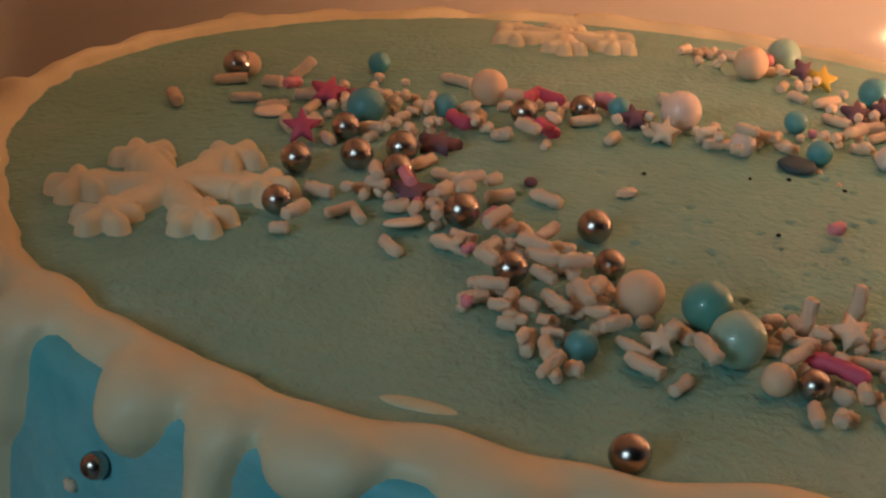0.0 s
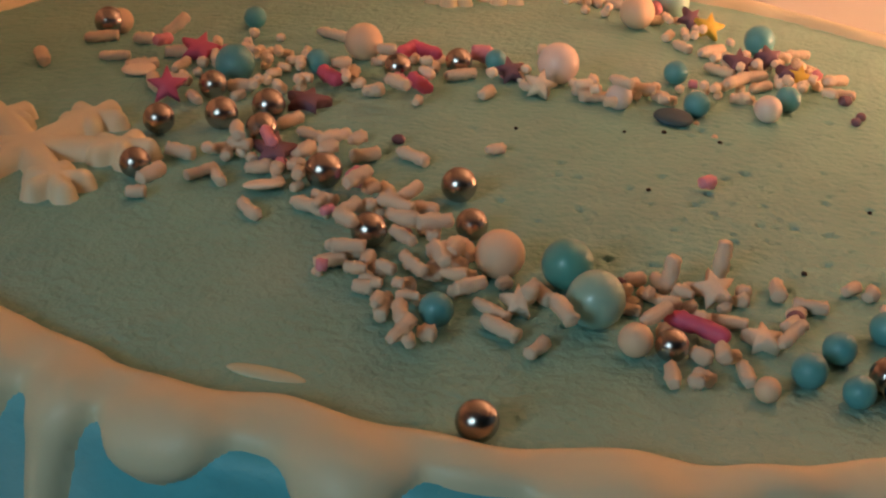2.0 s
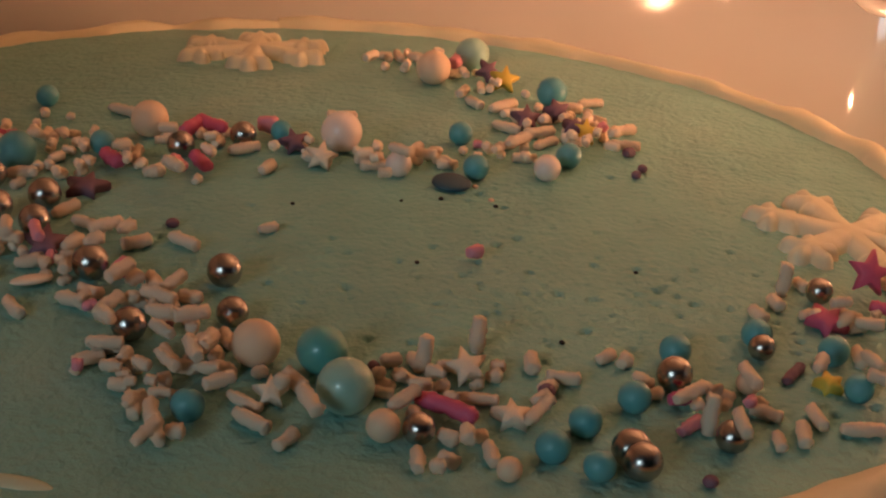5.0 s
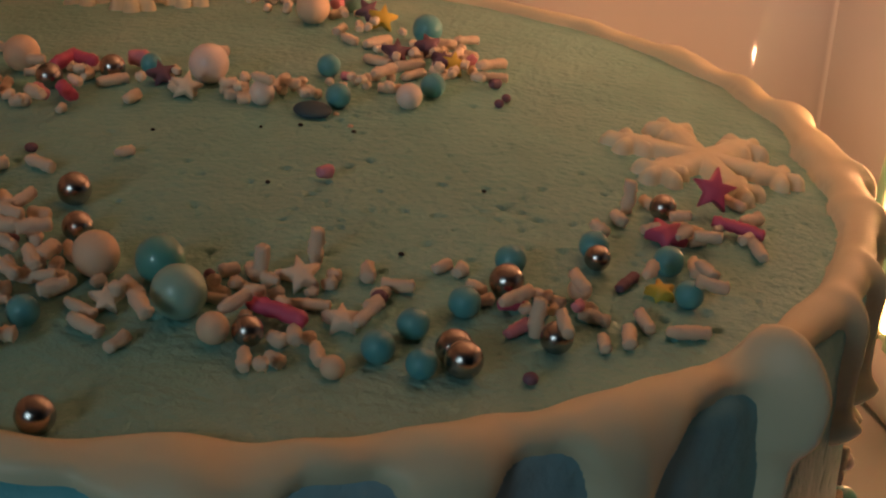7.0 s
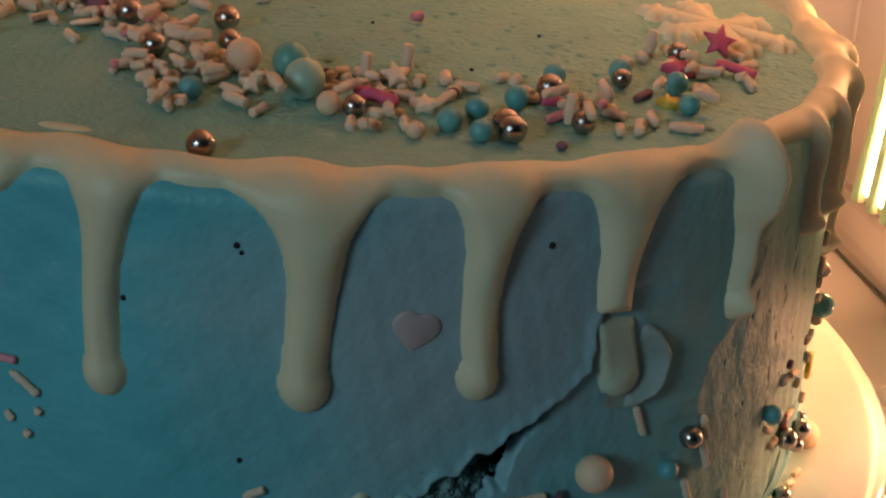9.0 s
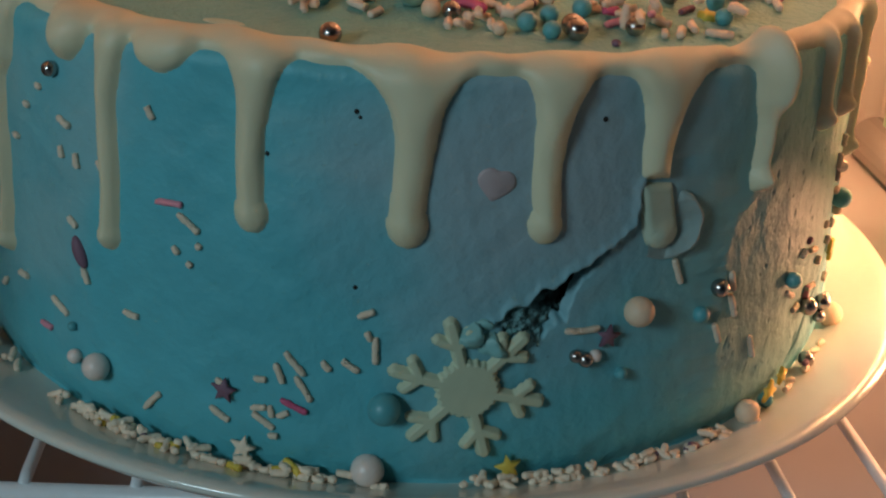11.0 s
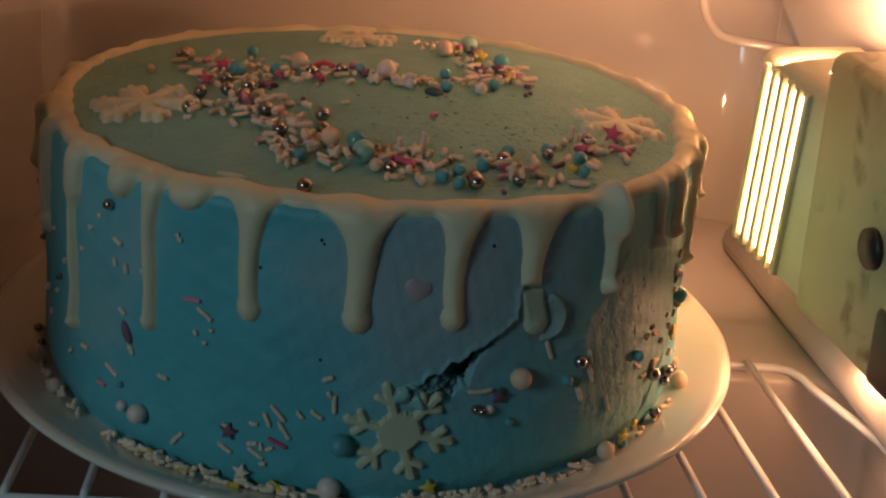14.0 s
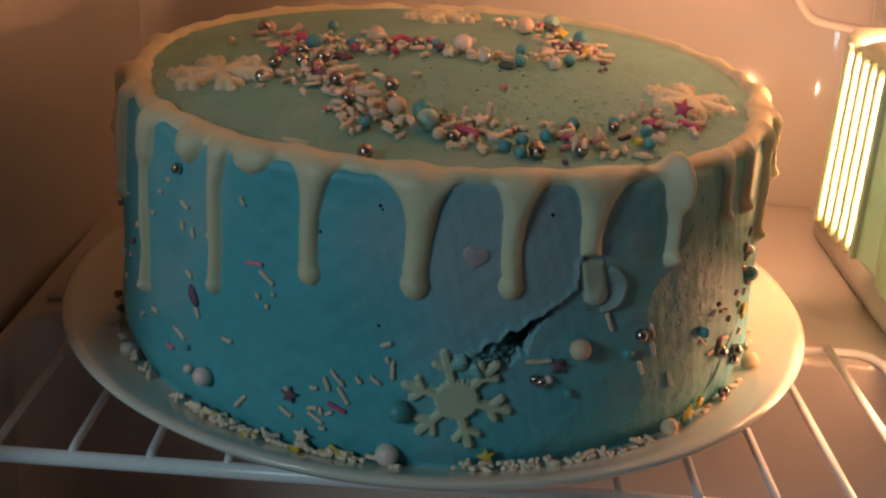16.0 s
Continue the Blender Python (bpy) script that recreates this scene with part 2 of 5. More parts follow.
# The coat's top: a fine sheet with spatula strokes and air pits.
STEP = 0.0005
n = int(2 * 0.1175 / STEP)
gx, gy = np.meshgrid(np.linspace(-0.1175, 0.1175, n), np.linspace(-0.1175, 0.1175, n))
gx, gy = gx.ravel(), gy.ravel()
relief = 0.00010 * waves(1, gx, gy, 18, 25) + 0.00006 * waves(12, gx, gy, 100, 130, 24) + 0.00002 * waves(2, gx + 0.3 * gy, gy, 90, 220)
rough = np.clip((gx + 0.03) / 0.05, 0, 1) * np.clip((gy + 0.115) / 0.03, 0, 1) * np.clip((0.03 - gy) / 0.04, 0, 1)
relief += (0.00002 + 0.00008 * rough) * waves(3, gx + 0.25 * gy, gy, 230, 430, 60) * (0.6 + 0.4 * waves(13, gx, gy, 60, 60))
rng = np.random.RandomState(11)
for _ in range(170):
    px, py = rng.normal(0.034, 0.03), rng.normal(-0.05, 0.026)
    pr, pd = 0.00028 + 0.0004 * rng.uniform() ** 2, rng.uniform(0.0006, 0.002)
    near = (abs(gx - px) < 0.005) & (abs(gy - py) < 0.005)
    d2 = ((gx[near] - px) / (1.1 * pr)) ** 2 + ((gy[near] - py) / pr) ** 2
    relief[near] -= pd * np.exp(-d2 * d2)
rad = np.hypot(gx, gy)
co = np.stack([gx, gy, ztop(gx, gy) + relief], -1)
link_mesh("buttercream_top", grid_mesh(co, n, n, keep=rad < 0.1168), M_TOP, cake)["label"] = "smoothed teal buttercream with air pits"

# The coat's side: combed on one flank, torn open low on the front.
NV = 290
th = np.concatenate([np.linspace(-math.pi, radians(4), 520, endpoint=False), np.linspace(radians(4), radians(28), 190, endpoint=False), np.linspace(radians(28), radians(82), 460, endpoint=False), np.linspace(radians(82), math.pi, 150, endpoint=False)])
NU = len(th)
CRACK = [(24.57,0.07456,0.0002), (24.5,0.06372,0.0006), (21.03,0.05789,0.001), (17.06,0.05088,0.0028), (13.89,0.04392,0.0058), (11.3,0.04248,0.004), (8.81,0.04262,0.0006)]


g_scr = random.Random(71)
# Scratches and pits on the combed flank: angle, height, lean, half length, half width, depth.
SCRATCHES = [(g_scr.uniform(38, 80), g_scr.uniform(0.012, 0.09), g_scr.gauss(0.2, 0.12), g_scr.choice([0.0003, 0.0004, 0.0006, 0.001, 0.0018]), g_scr.uniform(0.00022, 0.0004), g_scr.uniform(0.0002, 0.0005)) for _ in range(140)]
SCRATCHES += [(61, 0.016, 0.9, 0.008, 0.0006, 0.0016), (57.5, 0.010, 0.6, 0.004, 0.0005, 0.001)]


def side_relief(t, z, with_gap=False):
    """Outward relief of the coat's side at angle t (from the front, to the right) and height z."""
    u = t * R
    deg = np.degrees(t)
    out = 0.0005 * waves(5, u, z, 14, 10) + 0.00012 * waves(6, u, z, 90, 60)
    border = np.interp(z, [0.0, 0.03, 0.05, 0.058, 0.066, 0.076], [40.0, 36.6, 36.7, 37.4, 41.5, 44.5]) + 0.35 * np.sin(z * 700) + 0.2 * np.sin(z * 1900)
    comb = np.clip((deg - border) / 0.9, 0, 1) * np.clip((150 - deg) / 20, 0, 1)
    out += 0.0018 * np.clip((deg - border + 6) / 6.5, 0, 1) ** 1.5 * np.clip((58 - deg) / 20, 0, 1) * np.clip(z / 0.02, 0, 1)
    drift = u + 0.18 * z + 0.0005 * waves(18, u, z, 40, 60)
    out += comb * (0.0001 * waves(7, u, z, 90, 18, 30) + 0.000024 * waves(8, drift, z, 520, 120, 70) * (0.4 + 0.6 * waves(19, u, z, 60, 50)) + 0.00002 * waves(9, drift, z, 900, 420, 70))
    for a0, z0, lean, long, wide, deep in SCRATCHES:
        du, dz = u - radians(a0) * R, z - z0
        out -= comb * deep * np.exp(-((du - lean * dz) / wide) ** 2 - (dz / long) ** 4)
    best = np.full(u.shape, 1.0)
    for (a0, z0, w0), (a1, z1, w1) in zip(CRACK, CRACK[1:]):
        u0, u1 = radians(a0) * R, radians(a1) * R
        du, dz = u1 - u0, z1 - z0
        k = np.clip(((u - u0) * du + (z - z0) * dz) / (du * du + dz * dz), 0, 1)
        d = np.hypot(u - u0 - k * du, z - z0 - k * dz) - (w0 + (w1 - w0) * k) * (1 + 0.18 * np.sin(u * 900 + 1)) + 0.0002 * np.sin(u * 1500 + z * 1100)
        best = np.minimum(best, d)
    edge = np.clip(-best / 0.0012 + 0.25, 0, 1) ** 2
    below = np.clip((z - 0.03) / 0.015, 0, 1) * np.clip((0.092 - z) / 0.03, 0, 1)
    line = np.interp(deg, [8.3, 13.9, 17.1, 21.0, 24.6, 24.8], [0.0421, 0.0457, 0.0512, 0.0582, 0.0637, 0.0805])
    flap = np.clip((line - z) / 0.0015, 0, 1) * below * np.clip((deg - 9) / 6, 0, 1) * np.clip((36 - deg) / 8, 0, 1)
    lip = 0.0008 * np.exp(-(np.clip(best, 0, 1) / 0.0016) ** 2) * np.clip((z - line) / 0.001 + 0.5, 0, 1)
    return (out - 0.0014 * flap + lip - 0.003 * edge, best) if with_gap else out - 0.0014 * flap + lip - 0.003 * edge


tt, vv = np.meshgrid(th, np.linspace(0, 1, NV))
zt = ztop((R - CORNER) * np.sin(tt), -(R - CORNER) * np.cos(tt))
NC = 9
phi = np.clip(np.arange(NV) / (NC - 1), 0, 1) * math.pi / 2
rr = (R - CORNER) + CORNER * np.sin(phi)
dz = -CORNER * (1 - np.cos(phi))
down = np.clip((np.arange(NV) - (NC - 1)) / (NV - NC), 0, 1)
zz = zt + dz[:, None]
zz = zz - down[:, None] * (zt - CORNER + 0.002)
foot = 0.003 * np.clip((0.012 - zz) / 0.012, 0, 1) ** 2
relief, gap = side_relief(tt, zz, True)
rad = rr[:, None] - foot + relief * np.clip(np.sin(phi)[:, None], 0, 1)
co = np.stack([rad * np.sin(tt), -rad * np.cos(tt), zz], -1).reshape(-1, 3)
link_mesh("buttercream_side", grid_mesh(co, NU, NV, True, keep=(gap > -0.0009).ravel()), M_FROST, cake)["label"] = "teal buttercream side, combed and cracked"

# The near-black sheet that shows through the tear.
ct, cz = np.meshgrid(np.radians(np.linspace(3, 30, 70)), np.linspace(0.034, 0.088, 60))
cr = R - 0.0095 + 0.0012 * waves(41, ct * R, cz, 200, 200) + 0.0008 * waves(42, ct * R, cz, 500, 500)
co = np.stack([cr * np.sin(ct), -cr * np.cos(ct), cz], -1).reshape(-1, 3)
link_mesh("sponge", grid_mesh(co, 70, 60), M_CRUMB, cake)["label"] = "near-black sheet inside the tear"
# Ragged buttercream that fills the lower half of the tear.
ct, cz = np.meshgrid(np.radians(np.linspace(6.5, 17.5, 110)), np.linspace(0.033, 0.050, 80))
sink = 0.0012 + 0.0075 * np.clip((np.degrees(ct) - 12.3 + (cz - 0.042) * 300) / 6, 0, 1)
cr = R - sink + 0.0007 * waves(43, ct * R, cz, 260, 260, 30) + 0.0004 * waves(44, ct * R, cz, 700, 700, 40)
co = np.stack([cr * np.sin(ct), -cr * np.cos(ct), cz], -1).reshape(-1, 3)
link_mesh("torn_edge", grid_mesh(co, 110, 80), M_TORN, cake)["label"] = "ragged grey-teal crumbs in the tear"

# The drip icing: a rim band joined with runs, as one thick sheet over the coat.
S_TOP = (R - CORNER) - 0.095
S_SIDE = S_TOP + CORNER * math.pi / 2


def s_at(depth):
    return S_SIDE + depth - CORNER


NU = 1200
u_ang = np.linspace(-math.pi, math.pi, NU, endpoint=False)
s_val = np.arange(0.004, s_at(0.074), 0.00066)
tt, ss = np.meshgrid(u_ang, s_val)
deg = np.degrees(tt)
INNER = [(-180,0.1155), (-120,0.1145), (-78.6,0.1091), (-63,0.1108), (-51.4,0.1095), (-40.2,0.1091), (-35.3,0.1106), (-26.7,0.1093), (-19.6,0.11), (-10.8,0.1112), (-2.1,0.1114), (10.6,0.1133), (21.5,0.1121), (31.7,0.1117), (41.1,0.1136), (49.6,0.1137), (65.5,0.1141), (86,0.1096), (96,0.1125), (110,0.113), (136,0.1155), (180,0.1155)]
s_in = np.interp(deg, [a for a, _ in INNER], [r for _, r in INNER]) - 0.095 + 0.0006 * waves(21, tt * R, tt * 0, 60, 1)
s_out = S_TOP + np.interp(deg, [-70, -50, -24, 6, 20, 36, 50], [0.0024, 0.0018, 0.0022, 0.0024, 0.0034, 0.0034, 0.0038]) + 0.0005 * waves(23, tt * R, tt * 0, 30, 1)
d = s_out - ss
extra = np.zeros_like(d)
# Runs: angle, depth, half width, half width of the bead at the end, widening where the run leaves the rim (all mm but the angle).
RUNS = [(-70.6, 39.6, 2.6, 3.8, 2), (-56.4, 66, 1.9, 2.6, 0), (-56.2, 17, 4.6, 4.9, 1.5), (-42.9, 8, 3.6, 4.2, 3), (-36.3, 52, 2.6, 3.2, 2.5), (-29.2, 5.6, 5.0, 5.2, 3), (-18.4, 40.4, 3.2, 4.0, 4.5), (-1.3, 40.4, 3.8, 4.5, 9),
        (13.1, 39.6, 3.2, 3.9, 5.5), (25.9, 34, 3.4, 3.4, 7.5), (41.5, 13, 3.7, 3.7, 2), (41.3, 33, 2.4, 3.2, 1), (54.6, 23.7, 1.5, 2.9, 2), (62.0, 23.7, 1.4, 2.8, 1.5), (73.2, 42, 1.4, 2.8, 1.5), (82, 24, 1.5, 2.9, 1.5),
        (97, 30, 2.5, 3.6, 2), (118, 24, 2.6, 3.8, 2), (150, 35, 2.5, 3.6, 2), (-84, 26, 2.6, 3.6, 2), (-104, 36, 2.5, 3.5, 2), (-140, 26, 2.7, 3.8, 2)]
K = 0.0028
for a, depth, w, wb, flare in RUNS:
    w, wb, end = w / 1000, wb / 1000, s_at(depth / 1000)
    du = (deg - a + 180) % 360 - 180
    du = np.radians(du) * R + 0.0005 * np.sin(ss * 160 + a)
    funnel = flare / 1000 * np.exp(-np.clip(ss - S_TOP - 0.003, 0, 1) / 0.0058)
    stem = w + funnel - np.hypot(du * (1 - 0.12 * np.sign(du) * (1 if 10 < a < 30 else 0)), np.maximum(0, ss - (end - wb)))
    bead = wb - np.hypot(du, (ss - (end - wb)) * 0.8)
    run = np.maximum(stem, bead)
    h = np.clip(K - abs(d - run), 0, None) / K
    d = np.maximum(d, run) + h * h * K / 4
    proud = np.exp(-(du / wb) ** 2) * np.clip((ss - S_TOP + 0.004) / 0.006, 0, 1) * np.clip((end - wb - ss) / 0.006, 0, 1)
    extra += (0.0018 if 41 < a < 42 else 0.0005) * proud
    extra += (0.0036 if 41 < a < 41.4 else 0.0017 if 41 < a < 105 else 0.0005 if wb > 0.0046 else 0.0012) * np.exp(-((du / wb) ** 2 + ((ss - (end - wb)) / wb) ** 2) * 1.2)
extra += 0.0018 * np.exp(-((np.radians(deg - 41.5) * R / 0.0042) ** 2 + ((ss - s_at(0.006)) / 0.0065) ** 2))
extra += 0.0011 * np.exp(-((deg - 41.2) / 1.9) ** 2 - ((ss - S_TOP - 0.001) / 0.004) ** 2) - 0.0011 * np.exp(-((deg - 37.2) / 1.5) ** 2 - ((ss - S_TOP) / 0.005) ** 2)
extra += 0.0015 * np.exp(-((deg - 33.0) / 3.5) ** 2 - ((ss - s_at(0.0005)) / 0.0035) ** 2)
cut = s_at(0.0258) + 0.0002 * np.sin(deg * 9)
d = np.where(abs(deg - 26) < 5, np.minimum(d, cut - ss), d)
d = np.minimum(d, ss - s_in)
T = 0.0029 + 0.0005 * waves(24, tt * R, ss, 40, 30)
thick = np.where(d > 0, (T + extra) * np.sqrt(1 - (1 - np.clip(d / 0.0042, 0, 1)) ** 2), np.clip(d, -0.001, 0) * 0.9)
phi = np.clip((ss - S_TOP) / CORNER, 0, math.pi / 2)
br = np.where(ss < S_TOP, 0.095 + ss, R - CORNER + CORNER * np.sin(phi))
bz = np.where(ss < S_TOP, 0, -CORNER * (1 - np.cos(phi))) - np.maximum(0, ss - S_SIDE)
zt = ztop(np.minimum(br, R - CORNER) * np.sin(tt), -np.minimum(br, R - CORNER) * np.cos(tt))
zz = zt + bz
br = br + 0.0005 * waves(5, tt * R, zz, 14, 10) * np.sin(phi)
rad = br + thick * np.sin(phi)
zz = zz + thick * np.cos(phi)
co = np.stack([rad * np.sin(tt), -rad * np.cos(tt), zz], -1).reshape(-1, 3)
link_mesh("drip_icing", grid_mesh(co, NU, len(s_val), True, keep=(d > -0.0009).ravel()), M_DRIP, cake)["label"] = "pale white chocolate drip with rounded beads"


# ======== plate ========
bm = revolve([(0, -0.0118), (0.078, -0.0118), (0.081, -0.0105), (0.084, -0.0095), (0.118, -0.0035), (PLATE_R - 0.003, PLATE_RIM_Z - 0.0045), (PLATE_R - 0.0005, PLATE_RIM_Z - 0.0022), (PLATE_R, PLATE_RIM_Z - 0.001),
              (PLATE_R - 0.0012, PLATE_RIM_Z), (PLATE_R - 0.005, PLATE_RIM_Z - 0.0006), (0.130, 0.0032), (0.122, 0.0002), (0.117, -0.0012), (0.08, -0.0016), (0, -0.0016)], 180, PLATE_X, PLATE_Y)
plate = tagged(link("plate", bm, M_PLATE), "glossy white china plate under the cake", "plate")


# ======== fridge ========
def slab(name, pts, thick_dir, label, material=None, smooth=False):
    bm = bmesh.new()
    a = [bm.verts.new(p) for p in pts]
    b = [bm.verts.new(Vector(p) + Vector(thick_dir)) for p in pts]
    bm.faces.new(a)
    bm.faces.new(b[::-1])
    for i in range(len(a)):
        j = (i + 1) % len(a)
        bm.faces.new((a[i], a[j], b[j], b[i]))
    bmesh.ops.recalc_face_normals(bm, faces=bm.faces)
    return tagged(link(name, bm, material or M_LINER, smooth), label, "wall", kind="structure")


def arc(cx, cy, r, a0, a1, n=8):
    return [(cx + r * math.cos(radians(a0 + (a1 - a0) * i / n)), cy + r * math.sin(radians(a0 + (a1 - a0) * i / n))) for i in range(n + 1)]


ZB, ZC, YB, YF = -0.25, 0.25, 0.19, -0.18
LX0, LX1, RX0, RX1 = -0.151, -0.2, 0.186, 0.232          # side walls: x at the back and at the front
plan = arc(LX0 + 0.02, YB - 0.02, 0.02, 184, 90) + [(LX0 + 0.023, YB), (RX0 - 0.023, YB)] + arc(RX0 - 0.02, YB - 0.02, 0.02, 90, -5)
bm = bmesh.new()
lower = [bm.verts.new((x, y, ZB)) for x, y in plan]
upper = [bm.verts.new((x, y, ZC)) for x, y in plan]
for i in range(len(plan) - 1):
    bm.faces.new((lower[i], lower[i + 1], upper[i + 1], upper[i]))
bmesh.ops.recalc_face_normals(bm, faces=bm.faces)
bmesh.ops.solidify(bm, geom=bm.faces[:], thickness=-0.02)
tagged(link("wall_back", bm, M_LINER), "white plastic fridge back wall with rounded corners", "wall", kind="structure")
(lx, ly), (rx, ry) = plan[0], plan[-1]
slab("wall_left", [(lx, ly, ZB), (LX1, YF, ZB), (LX1, YF, ZC), (lx, ly, ZC)], (-0.03, 0, 0), "white plastic fridge side wall")
slab("wall_right", [(rx, ry, ZB), (RX1, YF, ZB), (RX1, YF, ZC), (rx, ry, ZC)], (0.03, 0, 0), "white plastic fridge side wall")
# Unseen ceiling, kept low to throw lamp light onto the cake top.
slab("ceiling", [(LX0 - 0.03, YB + 0.02, ZC), (RX0 + 0.03, YB + 0.02, ZC), (RX1 + 0.03, YF, ZC), (LX1 - 0.03, YF, ZC)], (0, 0, 0.03), "unseen fridge ceiling plate that bounces lamp light", M_CEIL)
slab("floor", [(LX0 - 0.03, YB + 0.02, ZB), (RX0 + 0.03, YB + 0.02, ZB), (RX1 + 0.03, YF, ZB), (LX1 - 0.03, YF, ZB)], (0, 0, -0.03), "white plastic fridge floor")

# Moulded ledge behind and beside the shelf, with a rounded inner edge.
LEDGE_Z = SHELF_Z - 0.006
inner = [(0.203, YF)] + arc(0.178, -0.006, 0.026, -5, 90, 8) + arc(-0.142, -0.006, 0.026, 90, 185, 8) + [(-0.182, YF)]
outer = [(RX1, YF)] + [(RX0 + 0.02 - 0.02 * i / 8, -0.01 + 0.199 * i / 8) for i in range(9)] + [(LX0 - 0.02 * i / 8, 0.189 - 0.199 * i / 8) for i in range(9)] + [(LX1, YF)]
bm = bmesh.new()
cols = []
for (ix, iy), (ox, oy) in zip(inner, outer):
    dx, dy = ox - ix, oy - iy
    l = math.hypot(dx, dy)
    dx, dy = dx / l, dy / l
    col = [(ix - 0.004 * dx, iy - 0.004 * dy, ZB), (ix, iy, LEDGE_Z - 0.02)]
    col += [(ix + 0.004 * (1 - math.cos(a)) * dx, iy + 0.004 * (1 - math.cos(a)) * dy, LEDGE_Z - 0.004 + 0.004 * math.sin(a)) for a in (0, 0.5, 1.0, 1.57)]
    col += [(ox, oy, LEDGE_Z)]
    cols.append([bm.verts.new(p) for p in col])
for a, b in zip(cols, cols[1:]):
    for i in range(len(a) - 1):
        bm.faces.new((a[i], b[i], b[i + 1], a[i + 1]))
bmesh.ops.recalc_face_normals(bm, faces=bm.faces)
tagged(link("trim_ledge", bm, M_LINER), "moulded white plastic ledge round the shelf", "ledge", kind="structure")
# A second, higher rib along the lamp's side.
bm = tube([(0.178, 0.15, -0.012), (0.19, 0.06, -0.010), (0.2025, -0.03, -0.006), (0.2085, -0.09, -0.003)], 0.0095, 16)
tagged(link("trim_rib", bm, M_LINER), "rounded white plastic rib under the lamp housing", "rib", kind="structure")

slab("lower_tray", [(-0.19, 0.024, -0.11), (0.225, 0.024, -0.11), (0.23, -0.25, -0.11), (-0.2, -0.25, -0.11)], (0, 0, -0.006), "grey plastic tray under the wire shelf", M_LOWER)

shelf = tagged(new("wire_shelf"), "white coated wire shelf carrying the plate", "shelf")
part("front_bar", tube([(-0.183, -0.1025, SHELF_Z - 0.0045), (0.202, -0.1025, SHELF_Z - 0.0045)], 0.0029, 14), M_WIRE, shelf)
for i in range(13):
    x = -0.12 + 0.0272 * (i - 1)
    sl = -0.03 - 0.8 * x
    part("wire", tube([(x, -0.1025, SHELF_Z - 0.0025), (x + sl * 0.004, -0.098, SHELF_Z - 0.0016), (x + sl * 0.12, 0.024, SHELF_Z - 0.0016)], 0.0016, 10), M_WIRE, shelf)
fr = [(-0.16, 0.026, SHELF_Z - 0.0045), (0.164, 0.026, SHELF_Z - 0.0045), (0.1705, 0.0258, SHELF_Z - 0.0045), (0.1765, 0.0232, SHELF_Z - 0.0045), (0.1805, 0.017, SHELF_Z - 0.0045), (0.1825, 0.0095, SHELF_Z - 0.0045), (0.19, -0.009, SHELF_Z - 0.0045), (0.2, -0.033, SHELF_Z - 0.0045), (0.215, -0.1025, SHELF_Z - 0.0045)]
part("back_bar", tube(fr, 0.0018, 10), M_WIRE, shelf, "bent frame wire at the shelf's back")

# Lamp housing: its slotted face looks across the cake.
lamp = tagged(new("fridge_lamp"), "lit lamp housing with slots on the fridge wall", "lamp")
LAMP = Matrix.Translation((0.152, 0.0447, 0)) @ Matrix.Rotation(math.atan2(-0.9754, 0.2205), 4, "Z")   # local x along the face, y into the wall


def lamp_part(name, bm, material, parent=None, label=""):
    bm.transform(LAMP)
    return part(name, bm, material, parent or lamp, label)


housing = lamp_part("housing", box(-0.006, 0.0015, 0.029, 0.062, 0.045, 0.113, 0.005, 4), M_LAMP)
cover = lamp_part("cover", box(0.052, 0.0008, 0.0255, 0.15, 0.055, 0.130, 0.006, 4), M_COVER, label="yellowed plastic thermostat cover")
for i in range(5):
    x0 = 0.0076 * i
    bm = box(x0 - 0.0019, 0.0010, 0.0336, x0 + 0.0019, 0.004, 0.1062, 0.0009, 2)
    for v in bm.verts:
        v.co.x += (v.co.z - 0.0336) / 0.0726 * 0.008
    lamp_part("glowing_slot", bm, M_GLOW, housing, "bright slot over the bulb")
for i in range(6):
    x0 = 0.0076 * (i - 0.5)
    bm = box(x0 - 0.0018, -0.0006, 0.031, x0 + 0.0018, 0.0022, 0.1088, 0.0007, 2)
    for v in bm.verts:
        v.co.x += (v.co.z - 0.0336) / 0.0726 * 0.008
    lamp_part("rib", bm, M_LAMP, housing)
for i in range(3):
    lamp_part("top_slot", box(0.030 + 0.006 * i, 0.014, 0.1122, 0.0335 + 0.006 * i, 0.034, 0.1134, 0.0005, 2), M_GLOW, housing)
bm = bmesh.new()
bmesh.ops.create_cone(bm, cap_ends=True, segments=32, radius1=0.0078, radius2=0.0074, depth=0.003)
bm.transform(Matrix.Translation((0.1073, 0.0, 0.0741)) @ Matrix.Rotation(math.pi / 2, 4, "X"))
lamp_part("knob", bm, M_DARK, cover, "black thermostat knob")
lamp_part("dark_foot", box(0.117, -0.001, 0.027, 0.149, 0.03, 0.058, 0.004), M_DARK, cover, "black lower corner")

pts = [Vector(p) for p in ((0.144, 0.16, 0.13), (0.147, 0.155, 0.1), (0.153, 0.15, 0.089), (0.163, 0.147, 0.0858), (0.19, 0.14, 0.0845), (0.208, 0.13, 0.086))]
smooth_pts = []
for i in range(len(pts) - 1):
    p0, p1, p2, p3 = pts[max(i - 1, 0)], pts[i], pts[i + 1], pts[min(i + 2, len(pts) - 1)]
    for k in range(5):
        t = k / 5
        smooth_pts.append(0.5 * (2 * p1 + (p2 - p0) * t + (2 * p0 - 5 * p1 + 4 * p2 - p3) * t * t + (3 * p1 - p0 - 3 * p2 + p3) * t ** 3))
